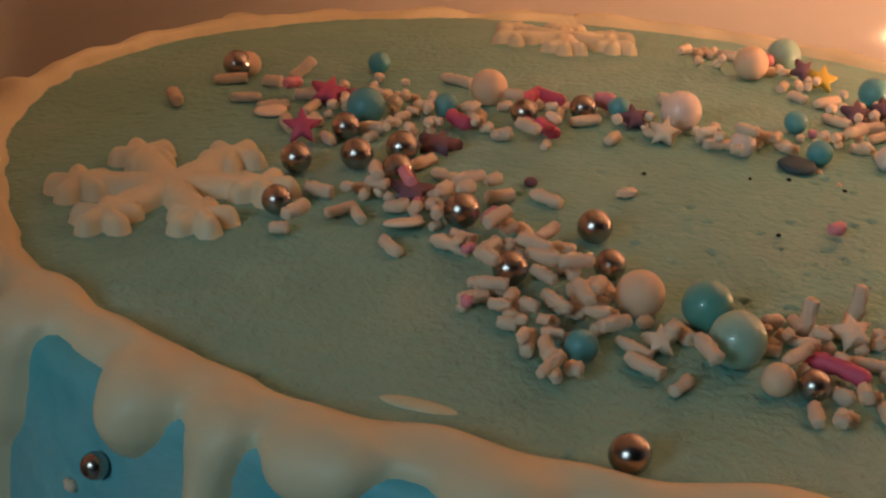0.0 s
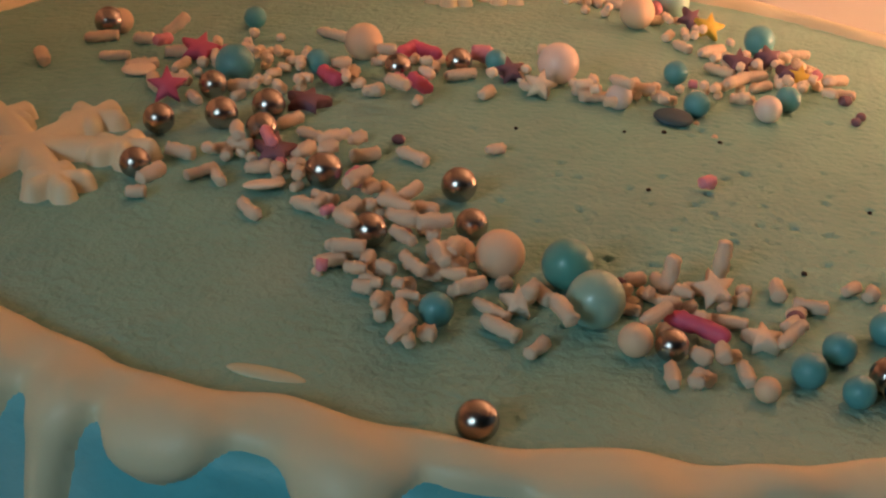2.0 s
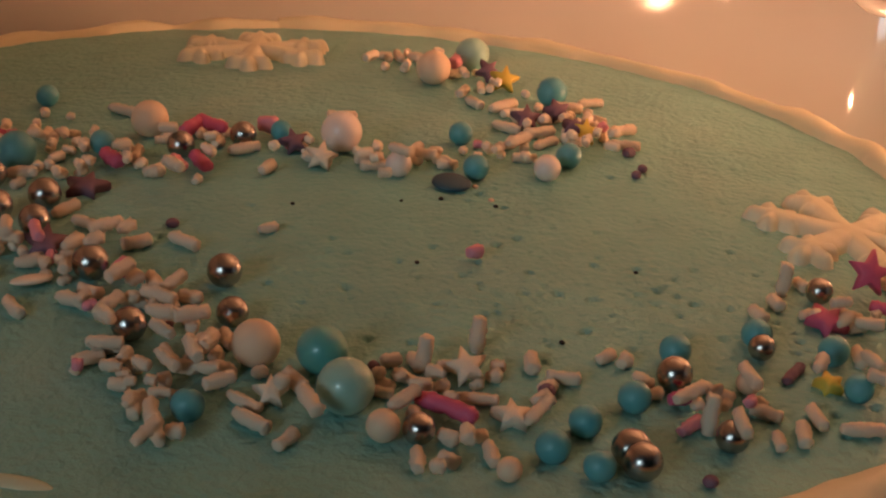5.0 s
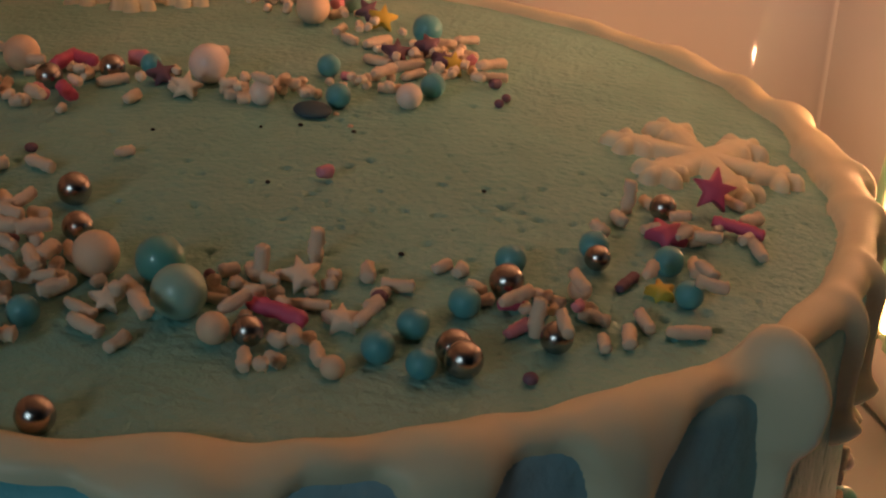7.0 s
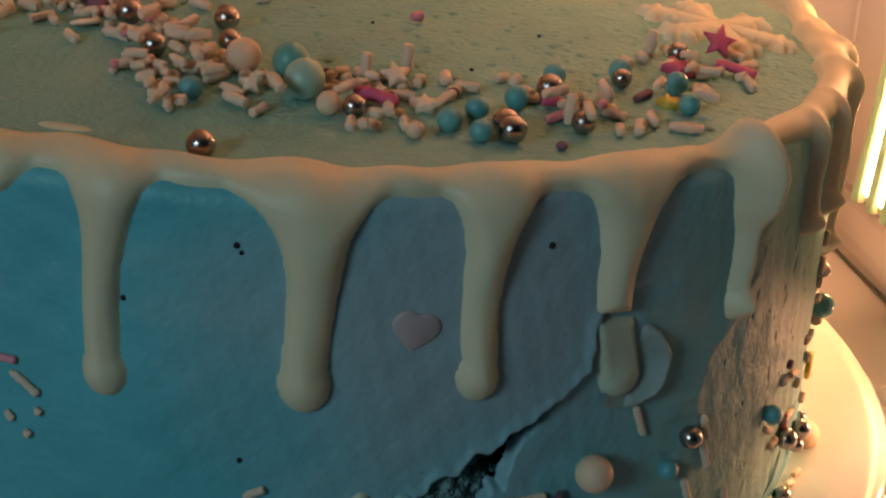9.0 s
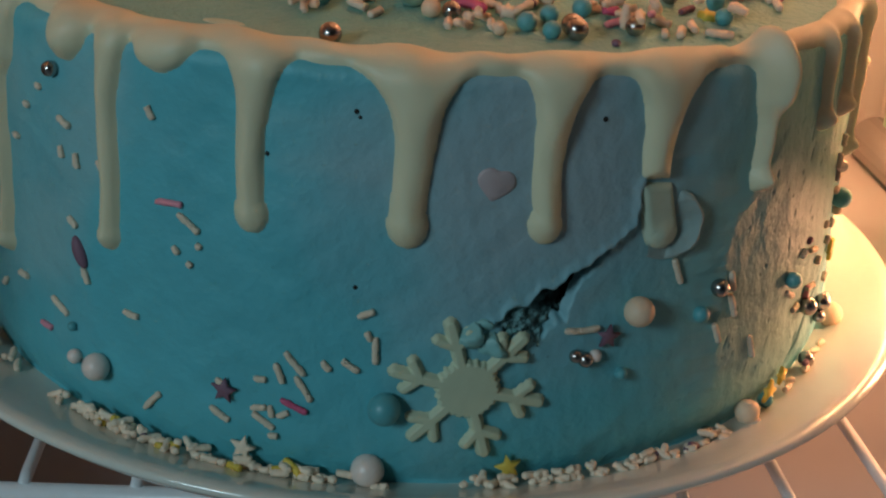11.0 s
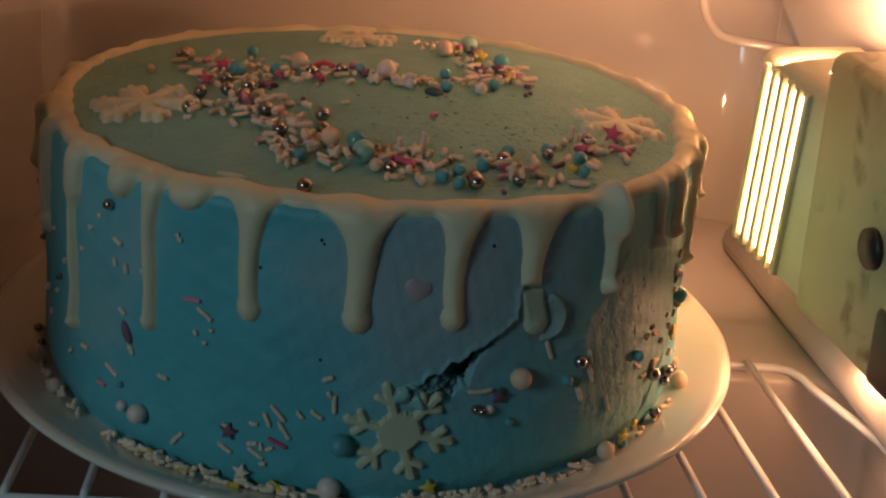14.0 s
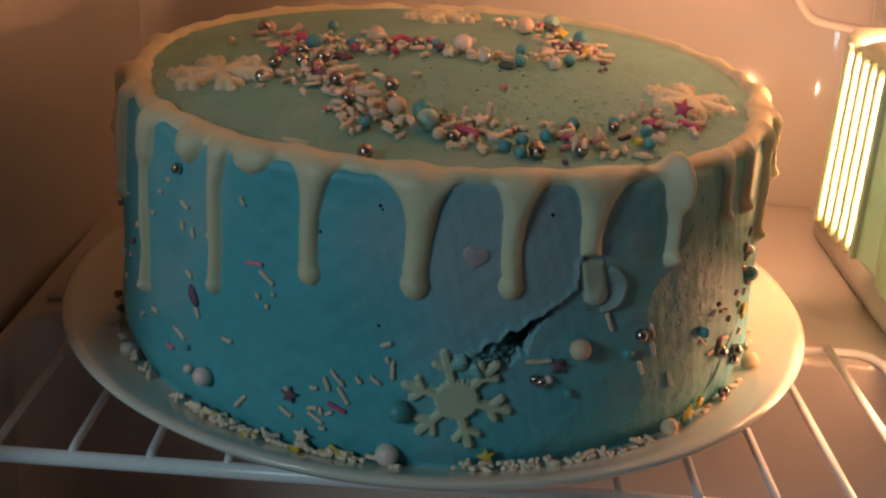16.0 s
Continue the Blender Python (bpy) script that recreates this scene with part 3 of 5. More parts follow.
tagged(link("sensor_tube", tube(smooth_pts + [pts[-1]], 0.0022), M_LINER), "bent pale sensor tube above the lamp", "tube")


# The dim room that the open fridge faces.
for name, pts, dr, lab in (("room_floor", [(-2.5, -3.5, -0.285), (2.5, -3.5, -0.285), (2.5, 1.0, -0.285), (-2.5, 1.0, -0.285)], (0, 0, -0.1), "plain dim room floor"),
                           ("room_ceiling", [(-2.5, -3.5, 1.9), (2.5, -3.5, 1.9), (2.5, 1.0, 1.9), (-2.5, 1.0, 1.9)], (0, 0, 0.1), "plain dim room ceiling"),
                           ("room_wall_south", [(-2.5, -3.5, -0.285), (2.5, -3.5, -0.285), (2.5, -3.5, 1.9), (-2.5, -3.5, 1.9)], (0, -0.1, 0), "plain dim room wall"),
                           ("room_wall_north", [(-2.5, 1.0, -0.285), (2.5, 1.0, -0.285), (2.5, 1.0, 1.9), (-2.5, 1.0, 1.9)], (0, 0.1, 0), "plain dim room wall"),
                           ("room_wall_west", [(-2.5, -3.5, -0.285), (-2.5, 1.0, -0.285), (-2.5, 1.0, 1.9), (-2.5, -3.5, 1.9)], (-0.1, 0, 0), "plain dim room wall"),
                           ("room_wall_east", [(2.5, -3.5, -0.285), (2.5, 1.0, -0.285), (2.5, 1.0, 1.9), (2.5, -3.5, 1.9)], (0.1, 0, 0), "plain dim room wall")):
    slab(name, pts, dr, lab, M_ROOM)


# ======== sprinkles: shapes ========
def capsule_mesh(name, aspect, material, seed):
    """A sprinkle rod of length 2 * aspect and radius 1 along x, with slightly rough rounded ends."""
    g = random.Random(seed)
    bm = bmesh.new()
    n = 12
    e0, e1 = g.uniform(0.72, 1.0), g.uniform(0.65, 1.0)
    k = max(2, int(2 * aspect / 0.6))
    body = [(-aspect + 0.45 + (2 * aspect - 0.9) * i / k, (e0 + (1 - e0) * min(1, i)) * g.uniform(0.9, 1.1)) for i in range(k + 1)]
    prof = [(-aspect, 0), (-aspect + 0.03, 0.6 * e0), (-aspect + 0.14, 0.92 * e0)] + body + [(aspect - 0.14, 0.92 * e1), (aspect - 0.03, 0.6 * e1), (aspect, 0)]
    bend = g.uniform(-0.3, 0.3)
    rings = []
    for x, r in prof:
        off = bend * (1 - (x / aspect) ** 2)
        if r == 0:
            rings.append([bm.verts.new((x, off, 0))])
        else:
            rings.append([bm.verts.new((x + g.uniform(-0.1, 0.1), off + r * math.cos(2 * math.pi * k / n) * g.uniform(0.8, 1.14), r * math.sin(2 * math.pi * k / n) * g.uniform(0.8, 1.14))) for k in range(n)])
    for a, b in zip(rings, rings[1:]):
        for k in range(n):
            q = list(dict.fromkeys([a[k % len(a)], a[(k + 1) % n % len(a)], b[(k + 1) % n % len(b)], b[k % len(b)]]))
            if len(q) > 2:
                bm.faces.new(q)
    bmesh.ops.recalc_face_normals(bm, faces=bm.faces)
    me = bpy.data.meshes.new(name)
    bm.to_mesh(me)
    bm.free()
    me.materials.append(material)
    me.shade_smooth()
    return me


ROD_MATS = [M_ROD, M_PINK, M_RED, M_MAUVE, M_YELLOW]
ROD_WORDS = ["pale peach", "pink", "magenta", "mauve", "yellow"]
ASPECTS = [1.2, 1.7, 2.4, 3.2, 4.2]
RODS = {(c, k, v): capsule_mesh("sprinkle", ASPECTS[k], ROD_MATS[c], 10 * c + k + 100 * v) for c in range(5) for k in range(5) for v in range(4)}
choice = random.Random(5)


def rod(place, turn, length, radius, c, group, where):
    k = min(range(5), key=lambda i: abs(ASPECTS[i] - length / (2 * radius)))
    o = new("sprinkle", RODS[(c, k, choice.randrange(4))])
    sx = length / 2 / ASPECTS[k]
    o.matrix_basis = Matrix.Translation(place) @ turn @ Matrix.Diagonal((sx, radius, radius, 1))
    return tagged(o, "%s sugar sprinkle rod %s" % (ROD_WORDS[c], where), "sprinkle", group)


def ball_data(material):
    bm = bmesh.new()
    bmesh.ops.create_uvsphere(bm, u_segments=28, v_segments=16, radius=1)
    g = random.Random(3)
    for v in bm.verts:
        v.co *= 1 + g.uniform(-0.006, 0.006)
    me = bpy.data.meshes.new("sugar_ball")
    bm.to_mesh(me)
    bm.free()
    me.materials.append(material)
    me.shade_smooth()
    return me


BALL = {k: ball_data(m) for k, m in (("bronze", M_BRONZE), ("teal", M_TEAL), ("deep mint", M_DEEPMINT), ("pale mint", M_PALEMINT), ("peach", M_PEACH), ("pearl", M_PEARL))}
BALL_WORDS = {"bronze": "shiny metallic bronze sugar ball", "teal": "teal pearl sugar ball", "deep mint": "large deep mint pearl sugar ball", "pale mint": "large pale mint pearl sugar ball", "peach": "matt peach sugar ball", "pearl": "pinkish white pearl sugar ball"}


def sugar_ball(place, r, kind, group, where):
    o = new("sugar_ball", BALL[kind])
    o.location, o.scale = place, (r, r, r)
    return tagged(o, BALL_WORDS[kind] + " " + where, "sugar ball", group)


def star_bm(r, thick, inner=0.45, points=5, bevel=0.25):
    bm = bmesh.new()
    ring = [(r * (1 if i % 2 == 0 else inner) * math.cos(math.pi * i / points), r * (1 if i % 2 == 0 else inner) * math.sin(math.pi * i / points)) for i in range(2 * points)]
    lay = []
    for z, k in ((-0.5, 0.9), (-0.3, 1.0), (0.25, 1.0), (0.5, 0.82)):
        lay.append([bm.verts.new((x * k, y * k, z * thick)) for x, y in ring])
    for a, b in zip(lay, lay[1:]):
        for i in range(len(ring)):
            j = (i + 1) % len(ring)
            bm.faces.new((a[i], a[j], b[j], b[i]))
    top = bm.verts.new((0, 0, 0.6 * thick))
    low = bm.verts.new((0, 0, -0.5 * thick))
    for i in range(len(ring)):
        j = (i + 1) % len(ring)
        bm.faces.new((lay[-1][i], lay[-1][j], top))
        bm.faces.new((lay[0][j], lay[0][i], low))
    bmesh.ops.recalc_face_normals(bm, faces=bm.faces)
    return bm


def heart_bm(r, thick):
    bm = bmesh.new()
    ring = []
    for i in range(36):
        t = 2 * math.pi * i / 36
        ring.append((r * (0.55 * math.sin(t) ** 3 + 0.42 * math.sin(t)), 0.5 * r / 16 * (13 * math.cos(t) - 5 * math.cos(2 * t) - 2 * math.cos(3 * t) - math.cos(4 * t)) + 0.48 * r * math.cos(t)))
    lay = [[bm.verts.new((x * k, y * k, z * thick)) for x, y in ring] for z, k in ((-0.5, 1), (0.2, 1), (0.5, 0.86))]
    for a, b in zip(lay, lay[1:]):
        for i in range(36):
            j = (i + 1) % 36
            bm.faces.new((a[i], a[j], b[j], b[i]))
    bm.faces.new(lay[-1])
    bm.faces.new(lay[0][::-1])
    bmesh.ops.recalc_face_normals(bm, faces=bm.faces)
    return bm


def flake_field(x, y, r, w, thin):
    """Signed distance inside a six-armed snowflake with side branches."""
    best = np.full(x.shape, -1.0)
    for i in range(6):
        a = math.pi / 3 * i
        c, s = math.cos(a), math.sin(a)
        u, v = x * c + y * s, -x * s + y * c
        segs = [(0, 0, r * 0.93, 0, w)]
        if thin:
            for sg in (1, -1):
                segs.append((r * 0.6, 0, r * 0.76, sg * r * 0.2, w * 0.85))
        else:
            segs[0] = (0, 0, r * 0.7, 0, w)
            for q in range(5):
                aa = 2 * math.pi * q / 5
                segs.append((r * 0.7, 0, r * (0.7 + 0.19 * math.cos(aa)), r * 0.19 * math.sin(aa), r * 0.095))
        for u0, v0, u1, v1, ww in segs:
            du, dv = u1 - u0, v1 - v0
            k = np.clip(((u - u0) * du + (v - v0) * dv) / (du * du + dv * dv), 0, 1)
            best = np.maximum(best, ww - np.hypot(u - u0 - k * du, v - v0 - k * dv))
    if thin:
        ang = np.arctan2(y, x)
        best = np.maximum(best, r * (0.385 + 0.014 * np.cos(ang * 24)) - np.hypot(x, y))
    return best


def flake_mesh(r, w, thick, thin, bend=0.0):
    step = r / 64
    n = int(2 * r * 1.15 / step)
    gx, gy = np.meshgrid(np.linspace(-r * 1.15, r * 1.15, n), np.linspace(-r * 1.15, r * 1.15, n))
    gx, gy = gx.ravel(), gy.ravel()
    d = flake_field(gx, gy, r, w, thin)
    edge = w * (0.45 if thin else 0.8)
    h = np.where(d > 0, thick * np.sqrt(1 - (1 - np.clip(d / edge, 0, 1)) ** 2), np.clip(d, -0.0006, 0))
    h += np.where(d > 0, 0.02 * thick * waves(31, gx, gy, 120, 120), 0)
    return grid_mesh(np.stack([gx, gy, h], -1), n, n, keep=d > -step * 0.9)


def turn_top(deg, x=0.0, y=0.0):
    """Lies flat on the cake's top at that place, turned."""
    nrm = Vector((-TOP_SX + 2 * DOME * x / R ** 2, -TOP_SY + 2 * DOME * y / R ** 2, 1)).normalized()
    return Vector((0, 0, 1)).rotation_difference(nrm).to_matrix().to_4x4() @ Matrix.Rotation(radians(deg), 4, "Z")


def on_side(deg, z, out=0.0, spin=0.0):
    """A pose on the cake's side: local x to the right along the side, y up, z outward."""
    t = radians(deg)
    rel = float(side_relief(np.array([t]), np.array([z]))[0])
    rel = max(rel, -0.002)
    rr = R + rel + out
    m = Matrix(((math.cos(t), 0, math.sin(t), rr * math.sin(t)), (math.sin(t), 0, -math.cos(t), -rr * math.cos(t)), (0, 1, 0, z), (0, 0, 0, 1)))
    return m @ Matrix.Rotation(radians(spin), 4, "Z")


# ======== snowflakes ========
def flake(me, material, m, label):
    o = link_mesh("snowflake", me, material)
    o.matrix_basis = m
    return tagged(o, label, "snowflake", "candy snowflakes")


for x, y, rr_, spin in ((-81.3, -26.3, 20.5, 52), (88.5, -18.5, 18.5, 40), (-7, 79.4, 17.5, 22)):
    me = flake_mesh(rr_ / 1000, (0.0030 if x > 0 else 0.0027) * rr_ / 20, 0.003 if x < -50 else 0.0026, False)
    x, y = x / 1000, y / 1000
    flake(me, M_FLAKE, Matrix.Translation((x, y, ztop(x, y) - 0.0002)) @ turn_top(spin, x, y), "chunky white chocolate snowflake on the cake top")
t = radians(5.7)
me = flake_mesh(0.0186, 0.00135, 0.0013, True)
turn = Matrix.Rotation(radians(46), 3, "Z")
for v in me.vertices:
    v.co = turn @ v.co
    a = v.co.x / R
    rr_ = R + 0.0006 + v.co.z
    v.co = (rr_ * math.sin(a), v.co.y, rr_ * math.cos(a) - R)
flake(me, M_CANDY, on_side(6.0, 0.0262, 0.0, 0), "thin pale candy snowflake stuck low on the side")

# ======== sprinkles on the top ========
SPRINKLES_0 = [(-34.8,-62.9,0.9,2,4.5,0.91,0), (-37.3,-65.5,1,13,4.6,1,0), (-31.5,-66.6,0.9,-68,5,0.95,0), (-33.1,-72.4,1,-12,3,1.02,0), (-30.7,-77.6,1,-103,5.2,1.03,0), (-26.2,-66,0.9,-69,5.7,0.86,0), (-27,-72.4,0.8,-94,4.5,0.84,0), (-28.7,-82.1,2.8,-86,5.3,1.09,0), (-29.5,-89.5,5,52,5.3,0.92,0), (-28,-83.9,0.9,-86,5.3,0.91,0), (-25.9,-86.3,2.6,-13,2.6,1.14,0), (-23,-63.7,1,-81,5.3,0.98,0), (-21.7,-65,2.7,53,5.3,1.09,0), (-18.3,-62.1,1,-77,4.2,0.98,0)]
SPRINKLES_1 = [(-24.1,-71.4,2.5,-20,3,1.03,0), (-21.6,-74.2,4.1,-13,3.6,0.88,0), (-19.7,-71.9,1,45,5.5,1.03,0)]
SPRINKLES_2 = [(-39.6,-49.5,1.1,-35,6.5,1.1,0), (-48.1,-50.1,1,-66,5.5,1,0), (-47,-35.8,1.1,10,4,1.06,0), (-23.8,-31.2,1,-48,6.1,1.04,0), (-10.6,-27.1,0.9,24,3.4,0.86,0), (-30.9,-31.1,1.1,20,4.9,1.07,0), (-34.7,-54,2.9,50,5.3,1.02,0), (-37.4,-46.3,0.9,-38,4.4,0.93,0), (-31,-50.4,0.8,-28,4.5,0.85,0), (-28.3,-45,1.1,-76,4.9,1.1,0), (-25.6,-48.2,2.9,49,4.9,0.98,0), (-27.7,-52.2,2.9,-34,5.7,1.06,0), (-27.5,-61.5,5.5,-27,4.5,1.11,0), (-23.1,-49.9,1.1,-18,3.7,1.05,0)]
SPRINKLES_3 = [(-23.3,-62.6,5.5,15,5.2,1.12,0), (-27.1,-57.3,1,-36,2.9,0.96,0), (-23.7,-56,1.1,24,2.1,1.08,0), (-23.1,-60.8,2.8,-92,3.1,0.97,0), (-35.2,-60.7,4.7,128,3.6,1.12,0)]
SPRINKLES_4 = [(-58.6,-29.4,1.1,-28,4.7,1.11,0), (-51.1,-27.3,0.9,24,5.8,0.87,0), (-55.3,-36.7,0.9,38,5.6,0.88,0), (-52.7,-38.9,0.9,-75,4.1,0.9,0), (-62.2,-46.6,5.3,50,4.7,1.13,0), (-64.4,-43.4,1,-2,3,0.97,0), (-42.1,-17.2,1,47,5.5,1.03,0), (-45.6,-34.4,5.4,-78,5.7,0.93,0), (-50.2,-32.2,5.5,-87,5.6,0.99,0), (-49.8,-29.7,2.4,-32,4.1,0.95,0), (-39.2,-22.5,0.9,-41,4.4,0.94,0), (-35.6,-27.7,2.6,30,5.7,1.02,0), (-32.4,-32.5,4.3,44,3.3,1.02,0), (-40.3,-37.1,4.4,57,4.4,1.11,0)]
SPRINKLES_5 = [(-37.1,-38.9,5.5,39,3.4,1.05,0), (-41.1,-35,1.1,-40,2.7,1.12,0), (-33.2,-49.1,5.5,49,5.4,1.1,0), (-31.1,-46.9,3,40,2.7,1.14,0)]
SPRINKLES_6 = [(-74.9,31.7,1,5,6.2,1.04,0), (-71.7,18.8,0.9,-5,5.4,0.89,0), (-66.7,12.1,1.1,21,5.8,1.1,0), (-84.3,20.2,1.1,-78,7.6,1.13,0), (-67.2,29.1,1.1,-12,3.9,1.11,0), (-63.7,21.1,2.9,54,4.2,1.01,0), (-60.3,19.6,1.1,-2,5.6,1.05,0), (-60.1,11.9,0.9,68,5.9,0.9,0), (-64,2,1.1,-79,6.4,1.09,0), (-60.1,3.7,1,-28,4.5,1.01,0), (-57.3,-5.8,0.9,-67,4.1,0.92,0), (-50.3,-4.9,0.9,45,2.8,0.86,0), (-50.1,-0.4,1.1,2,4.9,1.1,0), (-28.2,-2.5,1.1,20,3.7,1.14,0)]
SPRINKLES_7 = [(-24.3,-9.4,5.2,-63,4.4,0.86,0), (-25.1,-10.9,5.5,-63,5.5,1.08,0)]
SPRINKLES_8 = [(-34.8,-64.4,2.7,-9,4.6,0.96,0), (-26.7,-71.9,4.1,-63,5.7,0.88,0), (-27.3,-61.4,2.6,-57,4.9,0.93,0), (-23.3,-71.7,5.5,-77,5.4,1.07,0), (-21.2,-69.9,5.5,67,4.7,1.1,0), (-19.6,-71.8,2.6,-32,3.1,0.85,0), (-20.1,-79.7,5.5,27,4.6,1.02,0), (-16.7,-77.7,0.9,-47,6,0.85,0), (-16,-82.3,1.1,-46,6.1,1.06,0), (-11.8,-86.5,0.9,50,4.3,0.94,0), (-8.8,-84.9,5.5,-68,5.5,1.11,0), (-9.6,-73.4,1.1,-63,4.7,1.14,0), (-14.3,-70.9,1,27,2.3,0.99,0), (-11.7,-76.6,3.1,-47,2.1,1.14,0)]
SPRINKLES_9 = [(2.1,-73.7,0.9,-53,4.5,0.93,0), (1.5,-76.1,0.9,-20,4,0.86,0), (3.9,-68.5,1,19,3.1,1.02,0), (5.3,-72.5,0.8,-44,3.6,0.85,0), (7,-76.6,2.3,-20,3.2,0.9,0), (3.8,-82.3,3.9,43,5.5,0.96,0), (7.4,-69,1,-73,4,1.02,0), (12.2,-70.1,0.9,-19,4.1,0.88,0), (14.5,-77.8,0.8,-12,6,0.85,0), (5.7,-82.4,1.1,-83,3.9,1.1,0), (10.6,-80,2.4,-55,2.2,0.93,0), (9.4,-87,1.1,-43,3.1,1.13,0), (11.5,-89.3,3,-90,3,1.11,0), (13.4,-86.7,1,4,2.6,0.95,0)]
SPRINKLES_10 = [(14.4,-90.8,1,-88,4.4,0.98,0), (4.6,-92.1,1,-95,4.5,1,0), (6.5,-96.3,2.7,-3,2.1,1.03,0), (8.7,-92,1,-49,3,1.02,0), (18.7,-70.1,1,-16,2.2,1.01,0)]
SPRINKLES_11 = [(17.8,-72.4,1,24,2.1,1.03,0), (23.8,-69.1,1.1,-96,4.3,1.12,0), (27.6,-72.6,1,-9,4.9,0.99,0), (24.8,-75.1,1,27,2.9,0.97,0), (23.4,-78.1,1.1,44,3,1.06,0), (22,-83.4,2.7,49,6.3,0.91,0), (34.8,-66.7,0.9,40,3.4,0.93,0), (37.3,-67.9,1.1,56,2.5,1.14,0), (38.9,-72.9,1,-54,3.5,1,0), (42.6,-82.7,5.5,36,6.3,1,0), (49.1,-74.5,0.8,-40,5.8,0.84,0), (48.4,-88.6,5.1,-90,5.3,0.96,0), (53.5,-75.3,4.1,-81,5.2,1.01,0), (62.4,-68.6,0.8,51,6.2,0.84,0)]
SPRINKLES_12 = [(64.4,-72.6,5.2,60,3.7,1.02,0), (54.9,-79.7,1,-30,4.6,1.03,0), (54.8,-86.1,0.9,-94,4,0.85,0)]
SPRINKLES_13 = [(58.9,-84.2,1,-101,5.5,1.03,0), (62.3,-79.9,1,-84,4.9,0.98,0), (68.2,-82.2,1,5,6.7,1.04,0), (72.8,-40.2,0.9,-66,2.9,0.94,0), (66.2,-47.7,1.1,-79,3.6,1.05,0), (62.1,-51.9,1.1,-68,3.6,1.06,0), (71.2,-50.1,0.8,24,4.5,0.84,0), (74.5,-52.9,4.7,9,3.5,0.85,0), (87.3,-54.8,1,-88,5.4,1.04,0), (89.3,-44.1,1.1,38,5.6,1.13,0), (74.7,-62.4,0.9,-101,5.5,0.91,0), (75.3,-66.1,2.5,-75,5.2,0.98,0), (73.4,-75,4.9,-16,5,1.02,0), (77.1,-49.3,0.9,-32,5,0.93,0)]
SPRINKLES_14 = [(78.8,-54.8,2.5,-12,4.5,0.95,0), (88.6,-37,0.9,-60,5,0.93,0), (43,-83.3,0.9,43,5,0.95,1)]
SPRINKLES_15 = [(-33.4,31.4,1,-44,7.1,1.02,0), (-25.7,6.7,5.5,-8,3.4,0.93,0), (-31.1,6.4,1,82,6,0.95,0), (-28.2,-7.6,3,24,2,1.07,0), (-21.2,-6.4,0.8,69,2.1,0.84,0), (-12.7,7.8,1,24,5.9,1.01,0), (-9.4,-2,1.1,60,4.1,1.06,0), (-33.5,0.9,4.8,25,3.3,0.93,0), (-0.6,2.5,0.9,-32,5.6,0.9,0), (8.5,2.8,1.1,8,5.1,1.08,0), (9.7,-0,0.9,17,6.3,0.91,0), (9.1,-13.9,4.9,0,2.3,0.89,0), (17,7,1,65,6.4,0.97,0), (21.7,1.6,1.1,-45,4.6,1.05,0)]
SPRINKLES_16 = [(18.2,1.6,2.7,-20,3.9,0.87,0), (13,-3.1,5,-44,4.6,0.93,0), (36.6,6.1,0.9,-2,4.4,0.94,0), (6.1,25.9,1.1,0,5.7,1.09,0)]
SPRINKLES_17 = [(36.5,23.2,1,-40,6,0.97,0), (42.3,21,1.1,32,7,1.1,0), (49,17.3,0.9,53,7,0.89,0), (57.5,17.4,0.9,-5,6.3,0.94,0), (59.3,26.3,1,33,6.8,1.04,0), (38.2,37.2,1.1,43,7.5,1.11,0), (32.9,38.8,1,-67,5.1,0.97,0), (32.1,47.5,0.9,68,6.2,0.91,0), (23.3,77.6,0.9,-89,7.8,0.87,0), (27.5,76.3,1,-35,5,1,0), (20.3,77.3,0.9,3,3,0.89,0), (51.4,39.4,1.1,-5,6.3,1.08,0), (55.2,31.5,1.1,-51,5.1,1.09,0), (57.5,45.1,0.9,18,5.5,0.89,0)]
SPRINKLES_18 = [(42.2,15.1,0.9,45,6.6,0.92,0), (50.5,24.8,1.1,-49,5,1.08,0), (46.3,30.5,1,35,6,1.03,0), (35.9,9.7,3,45,6.3,1.08,0)]
FILL_0 = [(-36.6,13.8,0.9,132,2,0.86,0), (-33.7,13.2,0.8,2,2.3,0.78,0), (-41.2,13.9,0.9,169,2.4,0.89,0), (-39.9,9.5,2.4,136,1.7,0.83,0), (-45.7,16.5,1,30,1.9,0.99,0), (-39.9,11.3,0.8,79,2.6,0.83,0), (-45.8,11.5,0.8,57,1.8,0.79,0), (8.7,4.8,1,75,1.5,0.99,0), (10.8,9.4,0.9,92,2.7,0.92,0), (6.8,6.5,0.9,101,1.5,0.87,0), (-2.4,8,0.8,98,2.5,0.79,0), (7.4,1.1,2.7,11,3.1,0.88,0), (8.9,-1.7,2.8,171,1.6,0.89,0), (30.9,9.8,0.9,133,1.4,0.9,0)]
FILL_1 = [(20.3,-3.8,2.7,-178,1.9,0.92,0), (34.9,13,0.8,-171,1.6,0.82,0), (20.7,8.1,0.8,100,1.5,0.82,0), (38.6,2.6,0.8,83,3.4,0.79,0), (33.1,11.3,1,17,1.6,0.97,0), (31.3,5.6,2.5,47,1.9,0.8,0), (16.9,2.5,1,124,1.4,0.98,0), (20.7,4.3,2.2,77,1.6,0.77,0), (28,5.5,0.9,164,1.5,0.92,0), (19.2,5,0.8,117,1.7,0.77,0), (36.1,2.6,2.5,92,2.5,0.88,0), (37.6,11.9,1,177,1.6,0.99,0), (29.7,7.2,2.4,58,1.6,0.86,0), (32.6,7.7,0.7,70,1.6,0.75,0)]
